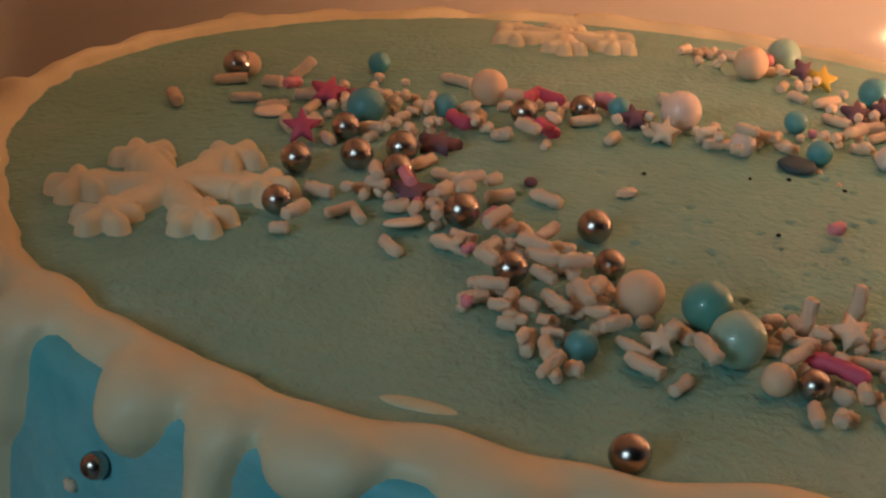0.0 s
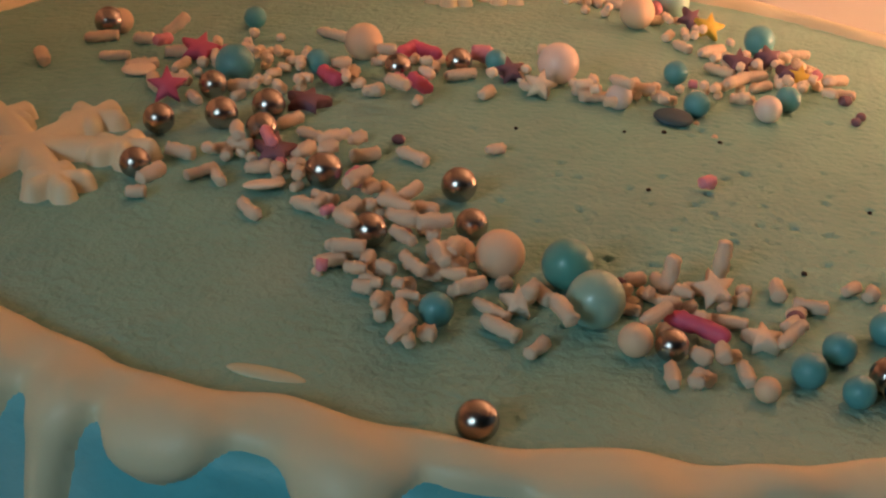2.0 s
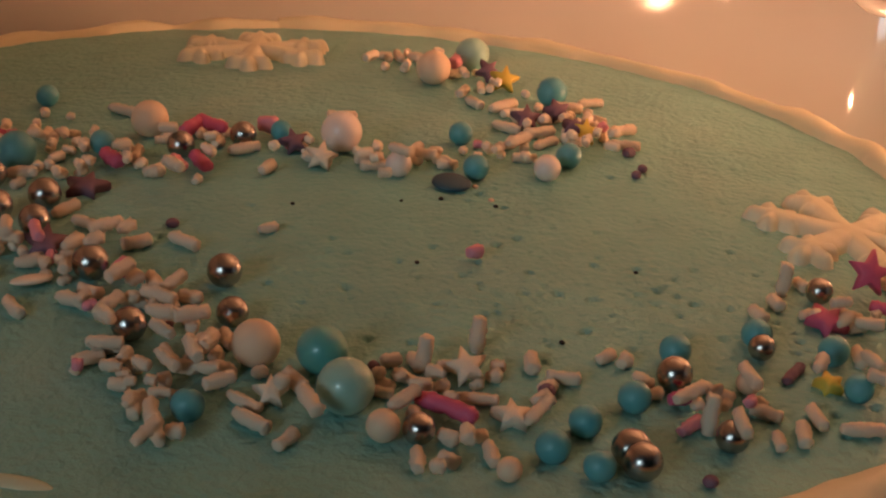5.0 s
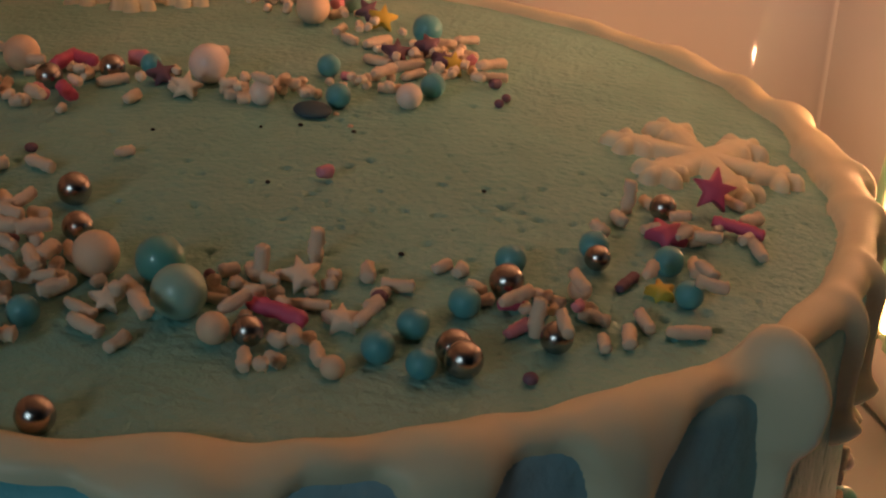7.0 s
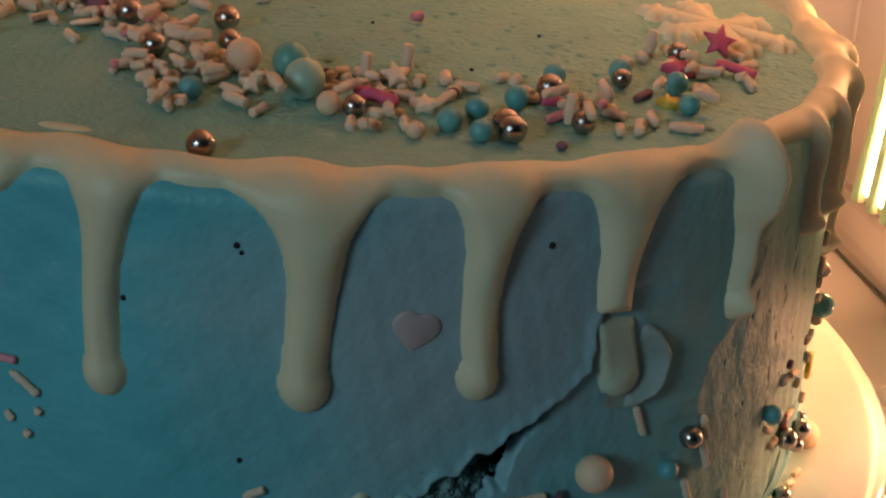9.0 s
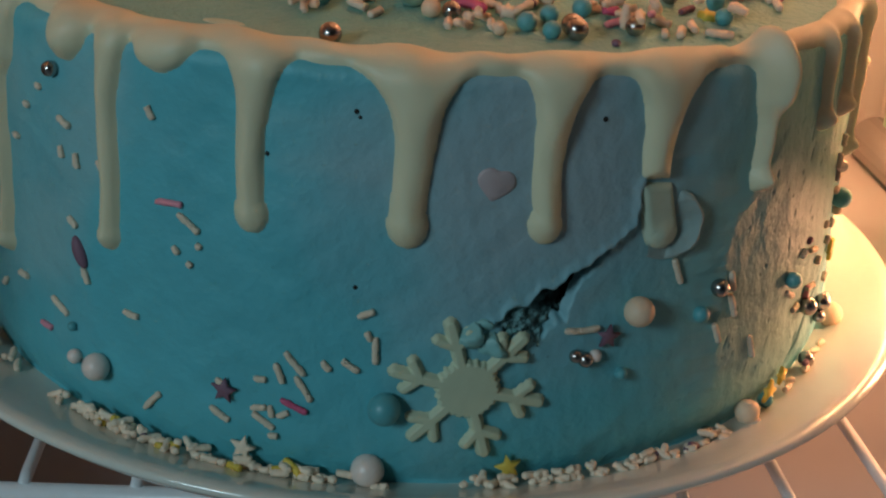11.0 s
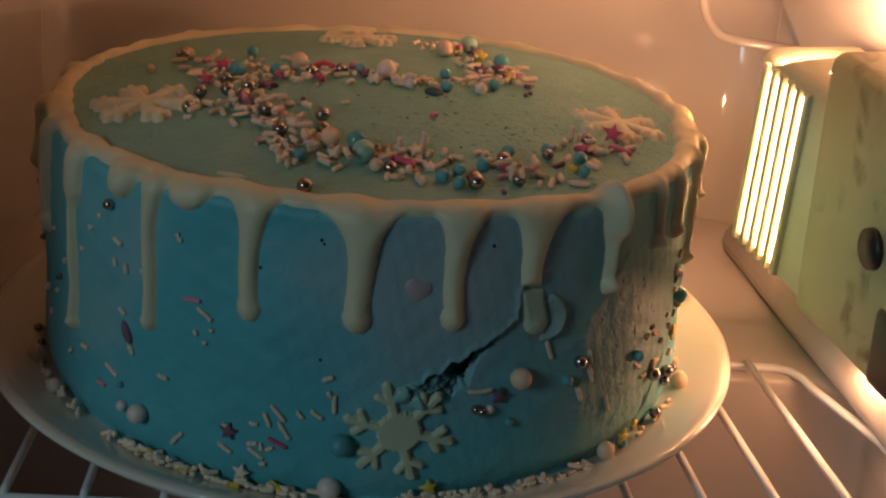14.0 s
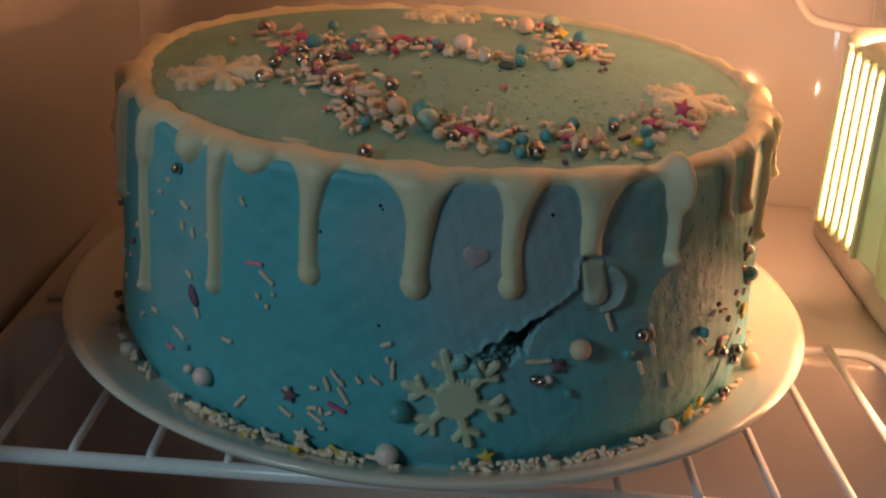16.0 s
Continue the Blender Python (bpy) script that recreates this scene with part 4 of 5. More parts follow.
FILL_2 = [(26.4,1.6,1,66,2.1,0.99,0), (26,8.8,0.8,87,1.5,0.78,0), (29.2,12.6,0.8,171,1.6,0.79,0), (36.4,51.6,0.8,85,4.6,0.79,0), (40.2,57.9,0.9,57,2,0.88,0), (32.8,61.9,1,25,3.8,0.99,0), (44.9,48.5,0.8,107,1.7,0.77,0), (39.5,50.5,2.4,70,2,0.87,0), (25.6,81.2,0.9,171,1.6,0.94,0), (33,85.5,0.9,150,2.5,0.93,0), (22.7,64.8,0.9,77,2.1,0.93,0), (29.7,69.7,0.9,148,1.6,0.91,0), (22.8,62.7,2.4,77,2,0.86,0), (18.8,66,0.9,81,2.6,0.9,0)]
FILL_3 = [(25.9,65.3,2.7,129,1.7,0.97,0), (33.8,57.3,2.5,95,4.4,0.78,0), (20.7,74.2,1,85,2,0.97,0), (38,50.6,0.9,81,2.5,0.87,0), (37.8,64.8,0.8,-164,1.9,0.76,0), (42.6,62.4,0.9,21,1.8,0.92,0), (16.2,68.9,2.5,52,4.2,0.98,0), (39.5,29.1,0.9,94,3.9,0.92,0), (53.7,11.3,2.4,131,2.9,0.83,0), (45.5,38.7,0.8,78,3.3,0.83,0), (48.1,22.4,1,175,2.6,0.99,0), (39.8,21.4,2.6,149,1.5,0.94,0), (52.3,17.8,2.8,158,1.5,0.98,0), (46.6,18.2,1,131,1.9,1.01,0)]
FILL_4 = [(43.5,24.3,2.8,53,1.8,1,0), (57.4,12.9,1,35,2.4,1,0), (41.6,34.3,0.8,139,3,0.82,0), (54.1,21.6,2.8,106,1.5,0.96,0), (48.1,27.4,2.6,48,2.2,0.76,0), (47,15.3,2.7,105,2.5,0.94,0), (49.1,12.8,2.3,79,1.6,0.82,0), (49.8,14.9,2.4,34,1.8,0.86,0), (54.8,23.2,1,83,1.7,0.99,0), (50.5,32.8,0.8,78,1.8,0.81,0), (47.5,35.7,0.9,53,4.3,0.86,0), (51.1,34.7,0.8,-163,1.8,0.82,0), (54.3,20.3,0.9,129,1.8,0.87,0), (38.1,32.8,0.9,50,3,0.85,0)]
FILL_5 = [(55.8,18.9,2.8,43,2.4,0.99,0), (51.7,30.2,0.8,-171,1.9,0.82,0), (54.9,36.5,1,62,2.1,0.99,0), (52.9,22.8,2.7,41,1.9,0.78,0), (38.5,27.5,2.5,77,2.3,0.96,0), (52.2,25.9,2.7,55,3.2,0.85,0), (-54.3,25.7,0.9,91,4,0.88,0), (-48.8,25.3,1,8,1.5,1.01,0), (-45.4,9.2,2.6,82,2,0.86,0), (-32.8,0.4,2.5,92,2.6,0.87,0), (-54.5,21.1,0.9,52,1.9,0.89,0), (-42.6,10,0.8,150,2.5,0.79,0), (-33.5,5.7,0.8,139,1.9,0.75,0), (-49,21.9,0.8,103,4,0.81,0)]
FILL_6 = [(-35.5,3,2.1,96,1.5,0.8,0), (-30.4,1.6,0.9,32,2.4,0.92,0), (-40,7.4,2.4,92,1.5,0.88,0), (-44.8,20,0.8,169,1.7,0.77,0), (-54.7,17.5,0.8,156,3.3,0.76,0), (-43,29.4,0.8,165,1.6,0.76,0), (-42,19,0.7,141,2.6,0.74,0), (-47.8,32.4,0.9,98,3.2,0.88,0), (-47,19.8,0.8,73,3.7,0.82,0), (-38.2,15.9,0.8,143,1.8,0.82,0), (-48.5,15.8,2.3,129,3.7,0.92,0), (-43.6,15.6,2.1,95,2.8,0.83,0), (-38.6,20.2,0.8,67,2,0.82,0), (-52.4,16.2,2.4,20,1.8,0.88,0)]
FILL_7 = [(-32.5,5.5,2.4,80,3.4,0.75,0), (-44.5,6.6,0.9,41,3.2,0.87,0), (-54.1,12.6,0.8,97,1.7,0.82,0), (-45.7,2.8,0.9,111,1.6,0.9,0), (-47.9,-5,2.8,103,1.6,0.85,0), (-39.1,4.8,0.8,169,2.4,0.81,0), (-40.2,-0.5,0.9,60,2.5,0.91,0), (-56.4,13.1,1,144,1.8,0.98,0), (-43.5,-2,1,30,2.4,0.96,0), (-44.1,-4.6,2.5,101,2,0.91,0), (-57.2,8,0.8,33,1.4,0.79,0), (-59.7,6.5,0.8,90,1.6,0.82,0), (-39,-0.7,2.4,150,1.7,0.8,0), (-47.2,-2.6,2.8,63,1.4,0.93,0)]
FILL_8 = [(-40.6,-1.4,2.4,103,2,0.86,0), (-54.3,12.5,2.2,88,3.7,0.79,0), (-17.2,11.1,1,71,3.8,1,0), (-15.5,16.7,0.8,38,2.5,0.83,0), (-12.4,16.9,0.8,87,3.7,0.83,0), (-1.5,13.1,1,180,1.9,0.99,0), (-19.9,16.5,0.9,77,2.1,0.89,0), (-22.3,19.1,0.8,71,1.6,0.83,0), (-22.8,15.9,0.8,93,2.7,0.79,0), (-18.5,9.9,2.6,10,2.4,0.93,0), (-25.5,14.4,1,95,1.6,0.99,0), (-7.8,4.5,2.7,14,1.9,0.92,0), (-22.7,12,0.9,20,1.8,0.86,0), (-26.9,8.9,2.5,6,2.3,0.81,0)]
FILL_9 = [(-19.1,3,2.6,125,3.4,0.89,0), (-17.4,15.4,0.8,67,1.5,0.78,0), (-1.4,8.1,2.5,125,1.6,0.77,0), (-16.4,21.6,0.9,54,1.5,0.91,0), (-4,10.1,0.8,20,3.1,0.84,0), (-29.8,-47.9,0.8,79,1.3,0.83,0), (-38.5,-51.1,2.7,53,2.9,0.77,0), (-25.4,-52.2,0.8,113,1.4,0.79,0), (-41.4,-42.1,0.7,41,2.2,0.74,0), (-41.4,-42.2,2.9,88,2.4,0.98,0), (-41,-37.6,0.9,83,1.9,0.95,0), (-28.7,-53.8,2.2,71,1.3,0.77,0), (-44,-40.8,0.9,106,2.3,0.87,0), (-37.4,-54,2.7,33,2.2,0.75,0)]
FILL_10 = [(-31.4,-51.6,2.4,99,1.4,1,0), (-26.5,-49.5,0.8,75,1.3,0.78,0), (4.4,-74.5,2.4,56,2.2,0.8,0), (1.6,-74.2,2.5,101,1.3,0.96,0), (-1,-71.1,1,117,1.5,0.99,0), (9,-71.8,0.8,44,1.4,0.82,0), (10,-74.8,0.9,20,2.5,0.93,0), (9.3,-74.2,2.7,139,3,0.89,0), (15.1,-74.3,0.8,35,1.9,0.82,0), (0.9,-72.4,2.5,54,1.6,0.76,0), (47.9,-76.4,0.9,154,1.6,0.88,0), (47.8,-78.1,0.8,145,1.5,0.82,0), (48.5,-76.7,2.4,117,1.3,0.9,0), (54.8,-76.8,0.8,157,2.5,0.84,0)]
FILL_11 = [(44.5,-80.8,2.5,23,1.9,0.86,0), (48.7,-80.1,2.2,57,1.7,0.79,0), (44.6,-76.8,0.8,-176,2.5,0.83,0), (52.2,-79.6,2.7,45,1.9,0.89,0), (39.6,-76.2,1,15,2.7,0.97,0), (-27.2,-73.7,2.2,123,2.2,0.75,0), (-32.4,-70.1,0.9,120,2.4,0.94,0), (-20.1,-65,0.8,90,2.1,0.84,0), (-31.6,-74.3,2.6,156,1.7,0.8,0), (-34.2,-70.2,2.5,155,3.3,0.9,0), (-20.1,-68.9,2.4,147,1.9,1.01,0), (-23.2,-68.6,0.9,130,2.4,0.91,0), (-32.5,-67.4,2.4,63,2.9,0.81,0), (-30.2,-70,2.5,133,3.2,0.89,0)]
FILL_12 = [(-26.9,-68.5,2.2,53,1.6,0.77,0), (-23.4,-69.4,2.5,18,2.3,0.82,0), (-27.8,-77.5,2.5,176,3.1,0.74,0), (-38.6,-69.7,2.7,0,1.6,0.96,0), (-37.1,-61,0.9,150,1.6,0.86,0), (-39,-68.2,0.8,90,1.3,0.78,0), (-33.8,-67.5,0.9,120,1.5,0.91,0), (-31.7,-78.8,2.7,71,2.9,0.91,0), (-25.1,-75.9,0.8,157,3.2,0.81,0), (-28.9,-75.9,3.5,154,1.7,0.76,0), (86.8,-50.4,1,45,4,0.96,0), (71.6,-51.7,0.8,63,1.5,0.76,0), (70.9,-52.9,2.3,136,2.2,0.91,0), (82.7,-48,0.8,68,1.9,0.83,0)]
FILL_13 = [(77.4,-53.5,0.8,23,3.7,0.82,0), (76.2,-52.2,0.9,47,1.7,0.88,0), (72,-54.7,0.8,177,1.7,0.78,0), (74.9,-54.4,2.6,46,3.8,1,0), (80.7,-51.4,0.8,67,2.5,0.8,0), (-42.1,-39.1,2.7,171,1.7,0.76,0), (-43.7,-34.4,0.8,85,3.1,0.84,0), (-39.4,-28.8,0.8,-3,1.6,0.84,0), (-41.5,-30.8,0.9,145,1.6,0.91,0), (-54.5,-31.5,2.4,155,2,0.91,0), (-49.5,-29.8,0.8,104,2.4,0.83,0), (-51.8,-30.9,0.9,85,2.4,0.91,0), (-44.5,-37.2,1,13,1.5,0.97,0), (-45.4,-31.9,0.8,54,3,0.75,0)]
FILL_14 = [(-48,-32,0.8,115,1.5,0.84,0), (-40,-32.9,2.4,165,1.8,0.84,0), (-44.3,-40.1,2.8,77,1.8,0.96,0)]
ALL_SPRINKLES = SPRINKLES_0 + SPRINKLES_1 + SPRINKLES_2 + SPRINKLES_3 + SPRINKLES_4 + SPRINKLES_5 + SPRINKLES_6 + SPRINKLES_7 + SPRINKLES_8 + SPRINKLES_9 + SPRINKLES_10 + SPRINKLES_11 + SPRINKLES_12 + SPRINKLES_13 + SPRINKLES_14 + SPRINKLES_15 + SPRINKLES_16 + SPRINKLES_17 + SPRINKLES_18
FILL = FILL_0 + FILL_1 + FILL_2 + FILL_3 + FILL_4 + FILL_5 + FILL_6 + FILL_7 + FILL_8 + FILL_9 + FILL_10 + FILL_11 + FILL_12 + FILL_13 + FILL_14

for x, y, lev, ang, length, rad_, c in ALL_SPRINKLES:
    x, y = x / 1000, y / 1000
    if c == 0:
        c = choice.choices([0, 1, 3], [0.975, 0.013, 0.012])[0]
    tilt = choice.uniform(-7, 7) if lev > 1.3 else choice.uniform(-2, 2)
    rod((x, y, ztop(x, y) + lev / 1000), turn_top(ang, x, y) @ Matrix.Rotation(radians(tilt), 4, "Y"), length / 1000, rad_ / 1000, c, "sprinkles on the cake top", "on the cake top")
loose = {c: bmesh.new() for c in (0, 1, 3)}


def into_heap(heap, c, m, length, radius):
    k = min(range(5), key=lambda i: abs(ASPECTS[i] - length / (2 * radius)))
    me = RODS[(c, k, choice.randrange(4))].copy()
    me.transform(m @ Matrix.Diagonal((length / 2 / ASPECTS[k], radius, radius, 1)))
    heap[c].from_mesh(me)
    bpy.data.meshes.remove(me)


for x, y, lev, ang, length, rad_, c in FILL:
    x, y = x / 1000, y / 1000
    c = choice.choices([0, 1, 3], [0.945, 0.025, 0.03])[0]
    m = Matrix.Translation((x, y, ztop(x, y) + lev / 1000)) @ turn_top(ang, x, y) @ Matrix.Rotation(radians(choice.uniform(-9, 9)), 4, "Y")
    if y < -0.03:
        rod(m.translation, m.to_3x3().to_4x4(), length / 1000, rad_ / 1000, c, "sprinkles on the cake top", "crumbled short, on the cake top")
    else:
        into_heap(loose, c, m, length / 1000, rad_ / 1000)
for c, heap in loose.items():
    tagged(link("sprinkle_heap", heap, ROD_MATS[c]), "heap of small %s sugar sprinkles on the top" % ROD_WORDS[c], "sprinkles", kind="stuff")
for x, y, length, lean, way in ((-61.8, 36.5, 5.6, 35, 20), (8.2, -69.6, 5.4, 82, 40), (16.6, -64.7, 5.6, 86, 90), (68.7, -43, 5.6, 84, 90), (45.6, -83.6, 5.8, 75, 80)):
    x, y = x / 1000, y / 1000
    rod((x, y, ztop(x, y) + length / 2000 * math.sin(radians(lean))), turn_top(way, x, y) @ Matrix.Rotation(radians(-lean), 4, "Y"), length / 1000, 0.0011, 0, "sprinkles on the cake top", "standing up in the buttercream")
for x0, y0, x1, y1, c, r_ in ((6.8, -79.6, 12.7, -83.6, 2, 1.25), (82.8, -47.1, 88.7, -50.2, 2, 1), (-21.1, 1.9, -19.5, -2.4, 2, 1.2), (-36, 4, -34.2, 0.6, 2, 1.3), (-8.9, 17.7, -7.1, 17.6, 1, 1.6), (-22.8, 15.8, -19.8, 20.8, 2, 1.3), (-19.8, 20.8, -16.2, 16.6, 2, 1.3), (33.5, 67.2, 35.8, 72.8, 1, 1.5), (42, -78.4, 43.8, -77.7, 2, 1.1), (20.3, -37, 21, -36.6, 1, 1.1), (-33.4, -42.6, -32.2, -41.8, 1, 1.5)):
    x, y = (x0 + x1) / 2000, (y0 + y1) / 2000
    rod((x, y, ztop(x, y) + r_ / 1000 + 0.0006), turn_top(math.degrees(math.atan2(y1 - y0, x1 - x0)), x, y), (math.hypot(x1 - x0, y1 - y0) + 2) / 1000, r_ / 1000, c, "sprinkles on the cake top", "among the others on the top")

BALLS_BRONZE = [(-74,36.8,2.69,0), (-62.4,-19.1,2.5,0), (-52.8,-17.7,2.63,0), (-45.5,-14.3,2.68,0), (-46.6,-24,2.5,0), (-65,-36,2.34,0), (-54.4,-3.3,2.37,0), (-37.6,-40.7,2.8,0), (-18.1,-44.7,2.62,0), (-31.9,-59.4,2.52,0), (-17.4,-56.8,2.32,0), (-21.6,-106.7,2.61,0), (5.4,-86.7,2.19,0), (-23.6,6.7,2.4,0), (-12.7,11.6,2.34,0), (43.2,-73.2,2.57,0), (58.9,-63.7,2.01,0), (47.6,-87.6,2.33,0), (74.2,-44.5,2.17,0), (33.4,-94.9,2.68,0), (32.7,-91.5,2.64,0)]
BALLS_TEAL = [(-51,4.9,3.35,0), (-36.9,9.9,2.19,0), (-47.6,39.8,2.12,0), (-5.8,14.6,1.94,0), (-24.2,-80.1,2.3,0), (26.4,14.7,2.17,0), (26.2,-3.3,2.26,0), (44.3,5,2.31,0), (49.2,43.8,3.02,0), (22.4,-91,2.35,0), (28,-85,2.27,0), (27.7,-95.3,2.16,0), (36.1,-79.1,2.34,0), (45.1,-66.3,2.32,0), (59.1,-60.3,2.3,0), (70,-63.7,2.34,0), (70.6,-73.4,2.17,0)]
BALLS_DEEP_MINT = [(-5.8,-69.6,3.54,0)]
BALLS_PALE_MINT = [(-3.5,-79.2,3.91,0), (37.8,71.1,3.57,0)]
BALLS_PEACH = [(-28.8,18.6,3.33,0), (-14.7,-67.3,3.41,0), (0.8,-86,2.27,0), (15.9,-95.5,1.68,0), (27.4,56.3,3.47,0), (-72,37.8,2.38,0), (54.1,-73.3,1.77,0)]
BALLS_PINK_PEARL = [(4.3,9.6,3.63,0), (38.9,-2.2,2.37,0), (12.9,-2.8,2.26,0)]

for kind, rows_ in (("bronze", BALLS_BRONZE), ("teal", BALLS_TEAL), ("deep mint", BALLS_DEEP_MINT), ("pale mint", BALLS_PALE_MINT), ("peach", BALLS_PEACH), ("pearl", BALLS_PINK_PEARL)):
    for x, y, r_, lift in rows_:
        x, y, r_ = x / 1000, y / 1000, r_ / 1000
        sugar_ball((x, y, ztop(x, y) + r_ * 0.95), r_, kind, "sugar balls on the cake top", "on the cake top")

# Stars: x, y, size, lift, turn, tip, colour
for x, y, r_, lift, spin, tip, c in ((-61.7, -5.7, 3.4, 3, 18, 55, 2), (83.6, -40.9, 3.9, 4.4, 12, 60, 2), (72.3, -53.8, 3.6, 1.8, 40, 12, 2), (-44.6, -31.1, 3.8, 1.6, 10, 25, 3), (13.8, -72.6, 3.2, 2.4, 30, 25, 0), (18.6, -82.1, 3, 0.9, 15, 8, 0), (-0, 0.9, 3, 2, 5, 50, 0), (-13.2, -77, 2.6, 1.6, 15, 30, 0), (-57.1, 17.7, 3.8, 2, 0, 30, 2), (67, -71, 2.4, 0.8, 25, 10, 4), (41.5, 53.4, 3.2, 2.4, 10, 50, 4), (50.5, 19.6, 2.8, 2.2, 10, 45, 4), (40.4, 24.7, 3.2, 2.4, 15, 40, 3), (47.1, 29.2, 2.8, 3, 33, 30, 3), (39.3, 60.3, 2.8, 2.4, 50, 45, 3), (-39.1, -8.4, 4, 1, 0, 8, 3), (48.5, 20.7, 2.4, 2.6, 0, 20, 3), (-4.1, 8.6, 2.8, 1.8, 30, 40, 3)):
    x, y = x / 1000, y / 1000
    o = link("star_sprinkle", star_bm(r_ / 1000, 0.0021), ROD_MATS[c])
    o.matrix_basis = Matrix.Translation((x, y, ztop(x, y) + lift / 1000)) @ turn_top(0, x, y) @ Matrix.Rotation(radians(tip), 4, "X") @ Matrix.Rotation(radians(spin), 4, "Z")
    tagged(o, "%s sugar star lying among sprinkles" % ROD_WORDS[c], "star sprinkle", "stars on the cake")
# Flat discs and small seeds.
for x, y, rx_, ry_, rz_, lift, spin, tip, m, word in ((21.3, -8.1, 3.4, 2.6, 0.9, 1.1, -10, 14, M_NAVY, "navy"), (-46.1, -42.6, 3.2, 2.4, 0.7, 1.3, 10, -16, M_ROD, "pale peach"), (-67.1, 10.2, 3, 2.2, 0.7, 0.9, 8, 10, M_ROD, "pale peach"), (24.5, -76.2, 1.3, 1.2, 1.1, 1, 0, 0, M_MAUVE, "mauve"), (56, 1.7, 0.9, 0.9, 0.8, 0.7, 0, 0, M_MAUVE, "mauve"), (58, 5.2, 0.9, 0.9, 0.8, 0.7, 0, 0, M_MAUVE, "mauve"), (42.3, -96.4, 1.1, 1, 0.9, 0.8, 0, 0, M_MAUVE, "mauve"), (-25.4, -23.9, 1.1, 0.9, 0.8, 0.7, 0, 0, M_MAUVE, "mauve"), (-45.7, -91.9, 5.3, 1.4, 0.5, 0.2, -22, 0, M_CANDY, "cream")):
    x, y = x / 1000, y / 1000
    o = link("disc_sprinkle", lens_bm(rx_ / 1000, ry_ / 1000, rz_ / 1000), m)
    o.matrix_basis = Matrix.Translation((x, y, ztop(x, y) + lift / 1000)) @ turn_top(spin, x, y) @ Matrix.Rotation(radians(tip), 4, "X")
    tagged(o, "small flat %s sugar disc on the buttercream" % word, "disc sprinkle", "discs on the cake")

for x, y, r_ in ((25.5, -7.5, 0.7), (18.8, -13.3, 0.6), (27.3, -13.4, 0.7), (27.6, -16.0, 0.6), (12.0, -14.5, 0.4), (-6.0, -16.0, 0.45), (11.5, -38.0, 0.5), (29.5, -62.0, 0.6), (46.0, -39.0, 0.5)):
    x, y, r_ = x / 1000, y / 1000, r_ * 0.8
    o = link("crumb", lens_bm(r_ / 1000, r_ / 1100, r_ / 1500), M_CRUMB if r_ < 0.55 else M_PEACH)
    o.matrix_basis = Matrix.Translation((x, y, ztop(x, y) + 0.0002)) @ turn_top(x * 4000, x, y)
    tagged(o, "tiny cake crumb on the buttercream top", "crumb", "crumbs in the buttercream")

# ======== on the side and round the foot ========
SIDE_RODS_0 = [(-45.5,25.47,-22,7.7,0), (-33.41,32.23,-3,4.8,0), (-40.42,37.47,-63,4.7,0), (-42.38,50.23,-33,3.8,0), (-53.44,27.56,4,5.2,0), (-28.05,63.68,6,8,1), (-25.65,59.91,-33,7.5,0), (-27.1,52.69,-50,2.5,0), (-25.4,49.91,-33,1.8,0), (-24.34,54.89,-34,1.8,0), (-5.42,44.2,26,4.7,0), (-5,38.62,-63,2.8,0), (-4.2,35,-88,7.7,0), (-9.54,30.09,-48,3.3,0), (-6.86,30.58,-32,5.2,0), (-13.01,29.61,-48,8,0), (-12,23.34,-57,8,0), (-14.79,26.59,-68,5.9,0)]
SIDE_RODS_1 = [(-21.2,20.51,-30,5.8,0), (-16.96,24.16,2,3.4,0), (-21.75,12.81,-29,6.3,0), (-12.97,18.66,-22,7.8,2), (-17.12,16.45,14,4.4,0), (-15.63,16.04,-78,3.4,0), (-14.25,15.93,30,3.6,0), (-16.51,13.22,-31,7,0), (-15.31,9.89,1,2.7,0), (-30.72,10.61,50,8,0), (-48.52,17.71,0,5.3,1), (-42.87,13.47,-60,3.4,0), (38.6,44.34,-74,6.2,0), (39.12,37.58,-69,8,0), (36.74,31.67,-66,6.7,0), (30.71,49.99,-68,7.9,0), (44.34,22.59,-69,7.8,0), (19.68,38.88,2,5.9,0)]
SIDE_RODS_2 = [(17.59,38.92,-5,3.9,0), (61.2,25.7,-9,7.2,0), (56.11,24.02,4,4.5,0), (52.7,30.88,-30,5.9,0), (54.86,40.73,29,3.1,0), (58.87,38.58,-13,6.1,0), (-30.45,84.33,-59,3.7,0), (-43.08,75.28,-19,5.1,0), (-50.26,75.1,-8,2.6,0), (-53.23,65.1,-4,2.8,0), (-47.76,81.15,-12,2.5,0), (-43.7,67.48,-73,3.3,0), (-41.13,66.79,-78,4,0), (-37.49,67.94,-66,2.6,0)]
SIDE_RODS = SIDE_RODS_0 + SIDE_RODS_1 + SIDE_RODS_2
SIDE_BALLS = [(-2.96,21.39,3.89,'T'), (-38.3,15.18,3.42,'P'), (-42.39,14.51,1.86,'P'), (-42.94,22.12,1.19,'T'), (25.35,42.41,3.63,'O'), (36.11,44.32,2.29,'B'), (34.03,38.04,2.04,'T'), (18.1,32.85,1.63,'B'), (19.2,31.8,1.88,'B'), (20.49,32.33,1.51,'P'), (23.99,26.46,1.52,'T'), (51.78,35.84,2.12,'T'), (59.51,21.86,2.45,'B'), (66.03,17.44,2.35,'B'), (65.84,13.31,1.81,'B'), (74.04,10.95,1.56,'B'), (-44.86,87.39,1.91,'B'), (-74.51,72.81,1.39,'B'), (-76.17,49.71,1.27,'B')]

